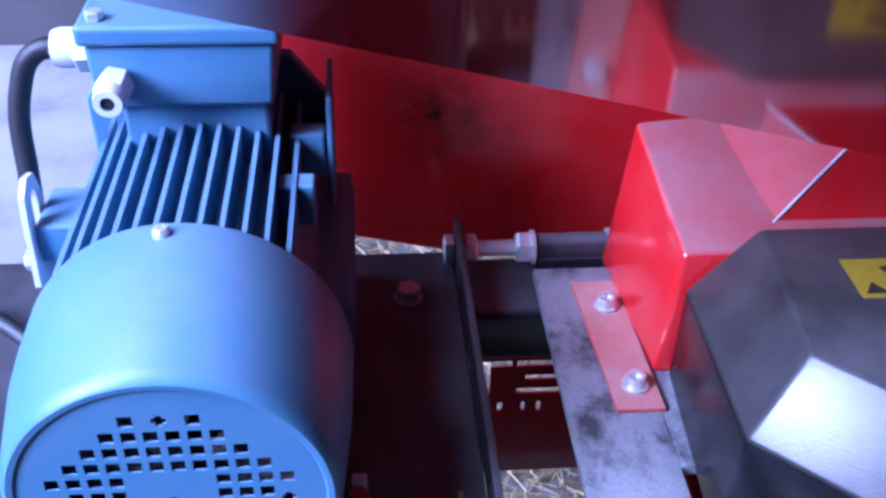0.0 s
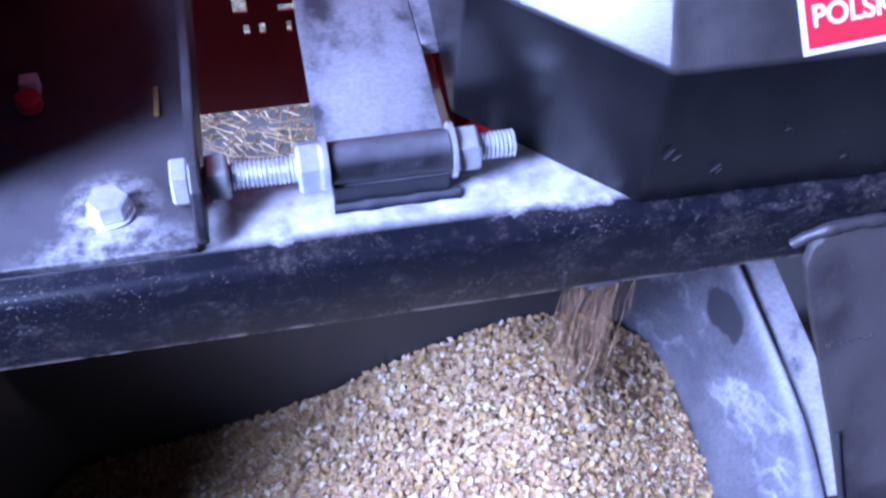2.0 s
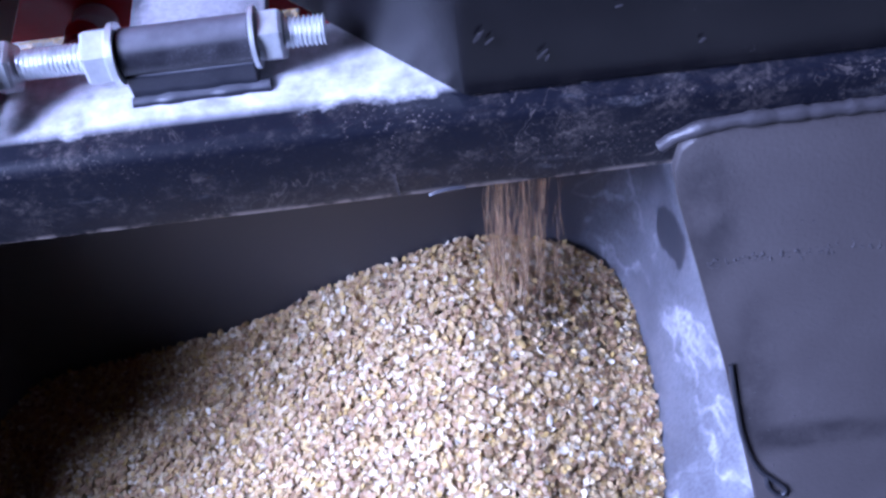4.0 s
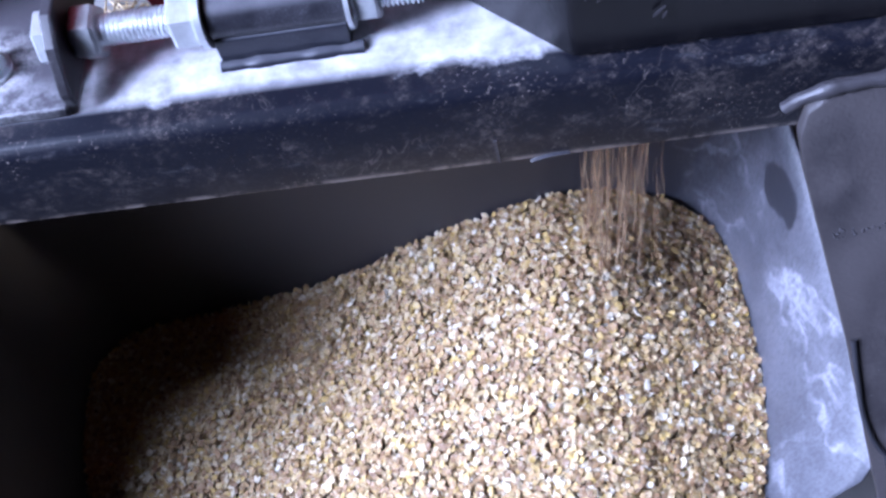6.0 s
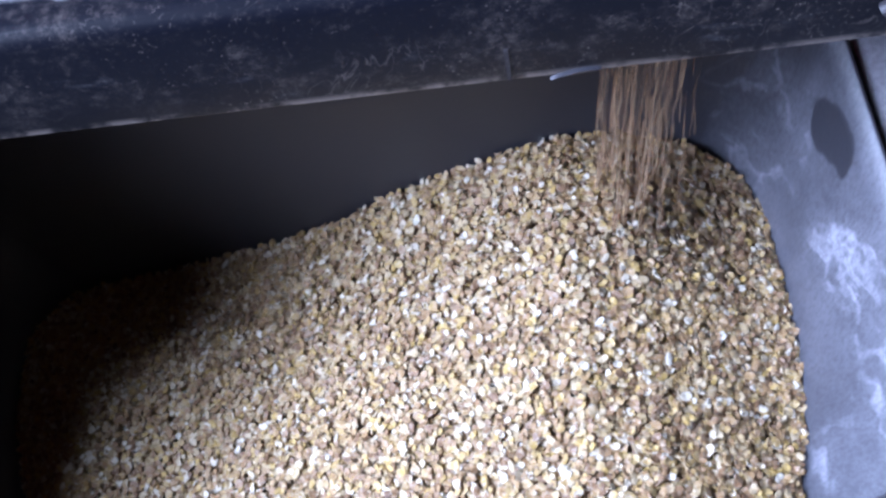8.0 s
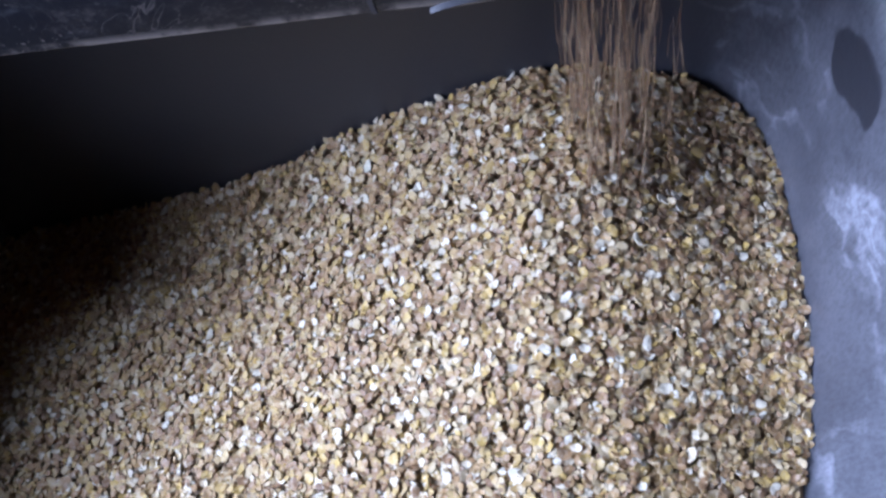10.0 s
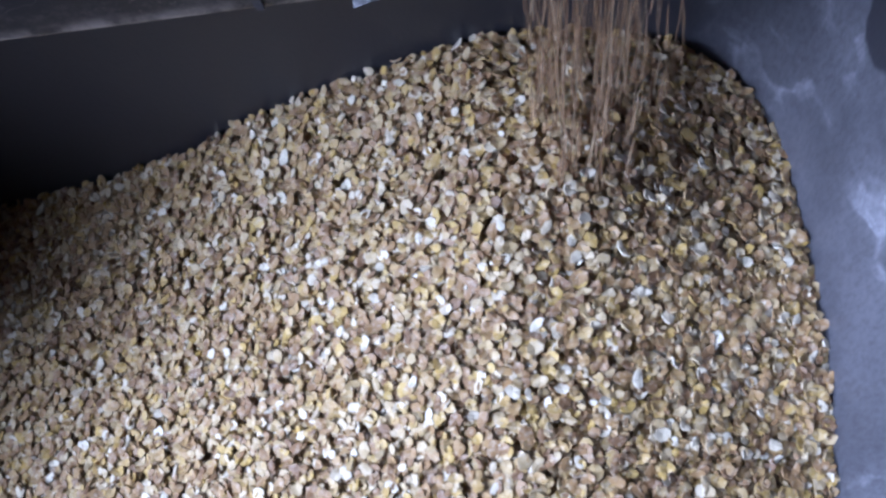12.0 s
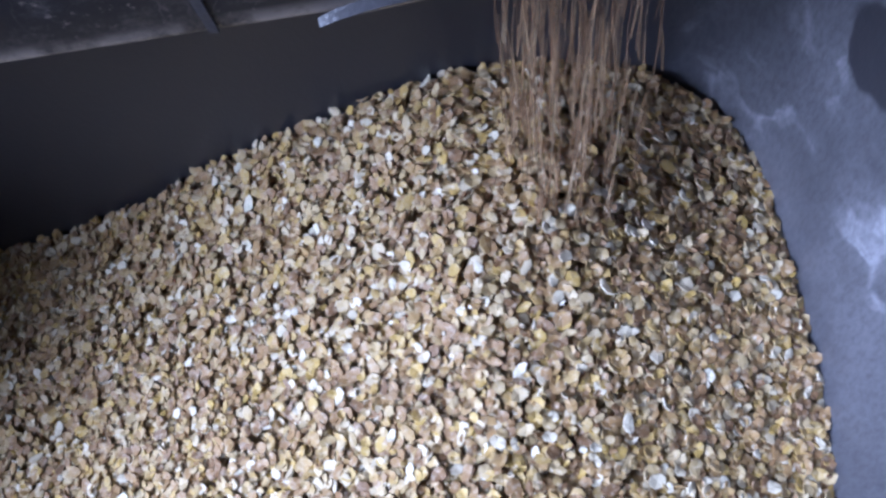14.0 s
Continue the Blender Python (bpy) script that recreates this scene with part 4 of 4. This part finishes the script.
def flake_mesh(name, places, label_mat, drop=False):
    """Bent oval flakes at (place, normal, size), joined."""
    rng = np.random.default_rng(11)
    verts, faces = [], []
    k = 7
    for (p, nrm, size) in places:
        p, nrm = np.array(p), np.array(nrm) / np.linalg.norm(nrm)
        t = rng.normal(size=3)
        if drop:  # grains in the air fall end on
            t, nrm = np.array([0.0, 0.0, 1.0]) + 0.08 * t, np.array([nrm[0], nrm[1], 0.0]) / max(1e-3, math.hypot(nrm[0], nrm[1]))
        t -= nrm * (t @ nrm)
        t /= np.linalg.norm(t)
        s = np.cross(nrm, t)
        L, W, cup, th = size * rng.uniform(0.8, 1.25), size * rng.uniform(0.6, 0.95), size * rng.uniform(0.05, 0.28), size * 0.11
        if drop:
            L, W = L * 13, W * 0.55
        base = len(verts)
        top, bot = [], []
        for i in range(k):
            a = 2 * math.pi * i / k + rng.uniform(-0.2, 0.2)
            u, v = 0.5 * L * math.cos(a) * rng.uniform(0.85, 1.1), 0.5 * W * math.sin(a) * rng.uniform(0.8, 1.1)
            q = p + t * u + s * v + nrm * cup * (4 * u * u / (L * L))
            top.append(q + nrm * th * 0.5)
            bot.append(q - nrm * th * 0.5)
        verts += top + bot + [p + nrm * th * 0.9]
        c = base + 2 * k
        for i in range(k):
            j = (i + 1) % k
            faces.append((base + i, base + j, c))
            faces.append((base + k + i, base + k + j, base + j, base + i))
    me = bpy.data.meshes.new(name)
    me.from_pydata([tuple(v) for v in verts], [], faces)
    me.materials.append(label_mat)
    return me


def grain():
    rng = np.random.default_rng(5)
    # solid body of the heap under the loose flakes
    bm = bmesh.new()
    nx, ny = 100, 60
    xs, ys = np.linspace(-0.31, 0.31, nx), np.linspace(-0.188, BACK_Y, ny)
    grid = [[bm.verts.new((x, y, heap_z(x, y) - 0.006)) for y in ys] for x in xs]
    for i in range(nx - 1):
        for j in range(ny - 1):
            if in_chute(xs[i], ys[j], heap_z(xs[i], ys[j]), -0.002):
                bm.faces.new((grid[i][j], grid[i + 1][j], grid[i + 1][j + 1], grid[i][j + 1]))
    bmesh.ops.delete(bm, geom=[v for v in bm.verts if not v.link_faces], context="VERTS")
    me = bpy.data.meshes.new("grain_heap")
    bm.to_mesh(me)
    bm.free()
    me.materials.append(GRAIN)
    heap = tagged(new("grain_heap", me), "heap of freshly rolled, pale golden grain flakes in the chute", "grain", kind="stuff")
    places = []
    while len(places) < 30000:
        x, y = rng.uniform(-0.3, 0.305), rng.uniform(-0.185, BACK_Y)
        z = heap_z(x, y)
        if not in_chute(x, y, z, 0.003):
            continue
        d = 0.004
        n = np.array([heap_z(x - d, y) - heap_z(x + d, y), heap_z(x, y - d) - heap_z(x, y + d), 2 * d])
        n = n / np.linalg.norm(n) + rng.normal(scale=0.27, size=3)
        if n[2] < 0.1:
            n[2] = 0.1
        places.append(((x, y, z + rng.uniform(-0.006, 0.002)), n, rng.uniform(0.0045, 0.0076)))
    for x, y, z in [(p[0][0], p[0][1], heap_z(p[0][0], p[0][1])) for p in places[:12500]]:
        x, y = x + rng.normal(scale=0.004), y + rng.normal(scale=0.004)
        if in_chute(x, y, z, 0.003):
            places.append(((x, y, heap_z(x, y) + rng.uniform(-0.004, 0.0015)), rng.normal(scale=0.5, size=3) + np.array([0, 0, 1.0]), rng.uniform(0.0018, 0.0036)))
    fl = new("flakes", flake_mesh("flakes", places, GRAIN))
    fl.parent = heap
    fall = []
    for k in range(32):  # a few thick trickles among thin ones
        thick = k % 4 == 0
        x0, y0 = rng.normal(0.204, 0.0165), rng.uniform(0.03, 0.075)
        spread = rng.uniform(0.0018, 0.0034) if thick else rng.uniform(0.0008, 0.002)
        for _ in range(int(rng.uniform(45, 80) if thick else rng.uniform(8, 24))):
            x, y = rng.normal(x0, spread), rng.normal(y0, 0.002)
            fall.append(((x, y, rng.uniform(heap_z(x, y) + 0.002, T - 0.06)), rng.normal(size=3), rng.uniform(0.0016, 0.0032)))
    st = new("falling_grain", flake_mesh("falling_grain", fall, FALLING, True))
    st.parent = heap


grain()


def straw():
    rng = np.random.default_rng(8)
    verts, faces = [], []
    for _ in range(9000):
        x, y = rng.uniform(-0.5, 0.6), rng.uniform(0.05, 1.6)
        L, w, a, tilt = rng.uniform(0.015, 0.075), rng.uniform(0.0009, 0.002), rng.uniform(0, math.pi), rng.uniform(-0.12, 0.12)
        z = rng.uniform(0.002, 0.03) + abs(math.sin(tilt)) * L / 2
        u = np.array([math.cos(a), math.sin(a), math.tan(tilt)]) * L / 2
        s = np.array([-math.sin(a), math.cos(a), 0]) * w
        up = np.array([0, 0, w])
        p = np.array([x, y, z])
        b = len(verts)
        verts += [p - u + s, p - u - s, p - u + up, p + u + s, p + u - s, p + u + up]
        faces += [(b, b + 1, b + 4, b + 3), (b + 1, b + 2, b + 5, b + 4), (b + 2, b, b + 3, b + 5)]
    me = bpy.data.meshes.new("loose_straw")
    me.from_pydata([tuple(v) for v in verts], [], faces)
    me.materials.append(STRAW)
    tagged(new("loose_straw", me), "loose yellow straw scattered over the concrete floor", "straw", kind="stuff")


straw()


def small_bits():
    stalk = box(-0.0935, -0.0905, 0.075, 0.099, T + 0.0067, T + 0.009, 0.0006)
    plug = thing("plastic_plug", (-0.166, 0.104, T + 0.0067), "small red plastic plug with a white cap on the plate", "plug")
    smooth(part("body", lathe([(T + 0.0068, 0.0001), (T + 0.0068, 0.0068), (T + 0.008, 0.0076), (T + 0.015, 0.0076), (T + 0.0165, 0.0065), (T + 0.0165, 0.0001)], (-0.163, 0.094, 0), "z", 28), STICKER_RED, plug))
    smooth(part("cap", box(-0.168, -0.157, 0.1025, 0.112, T + 0.0068, T + 0.018, 0.0015), STICKER_WHITE, plug, "white cap"))
    knob = thing("plastic_plug", (-0.15, 0.34, 0.553), "round red plastic plug with a white collar on the panel", "plug")
    smooth(part("body", lathe([(0.318, 0.0001), (0.318, 0.013), (0.322, 0.016), (0.338, 0.016), (0.3405, 0.0145), (0.3405, 0.0001)], (-0.152, 0, 0.551), "y", 32), STICKER_RED, knob))
    smooth(part("collar", lathe([(0.341, 0.0001), (0.341, 0.019), (0.3435, 0.0205), (0.3545, 0.0205), (0.3555, 0.019), (0.3555, 0.0001)], (-0.143, 0, 0.551), "y", 32), STICKER_WHITE, knob, "white collar"))
    cu = bpy.data.curves.new("wire", "CURVE")
    cu.dimensions, cu.bevel_depth, cu.bevel_resolution, cu.resolution_u = "3D", 0.0016, 2, 8
    pts = [(0.300, 0.658), (0.303, 0.638), (0.309, 0.61), (0.319, 0.591), (0.3245, 0.5865), (0.333, 0.575), (0.3245, 0.5795), (0.322, 0.589)]
    sp = cu.splines.new("BEZIER")
    sp.bezier_points.add(len(pts) - 1)
    for b, (x, z) in zip(sp.bezier_points, pts):
        b.co, b.handle_left_type, b.handle_right_type = (x, leg_y(z) - 0.0015, z), "AUTO", "AUTO"
    ob = new("wire_curve", cu)
    me = bpy.data.meshes.new_from_object(ob.evaluated_get(bpy.context.evaluated_depsgraph_get()))
    bpy.data.objects.remove(ob)
    me.materials.append(CABLE)
    tagged(new("wire_hook", me), "thin black bent wire hanging against the leg plate", "wire")
    solid("straw_stalk", stalk, STRAW, "short dry straw stalk lying on the motor plate", "straw")


small_bits()
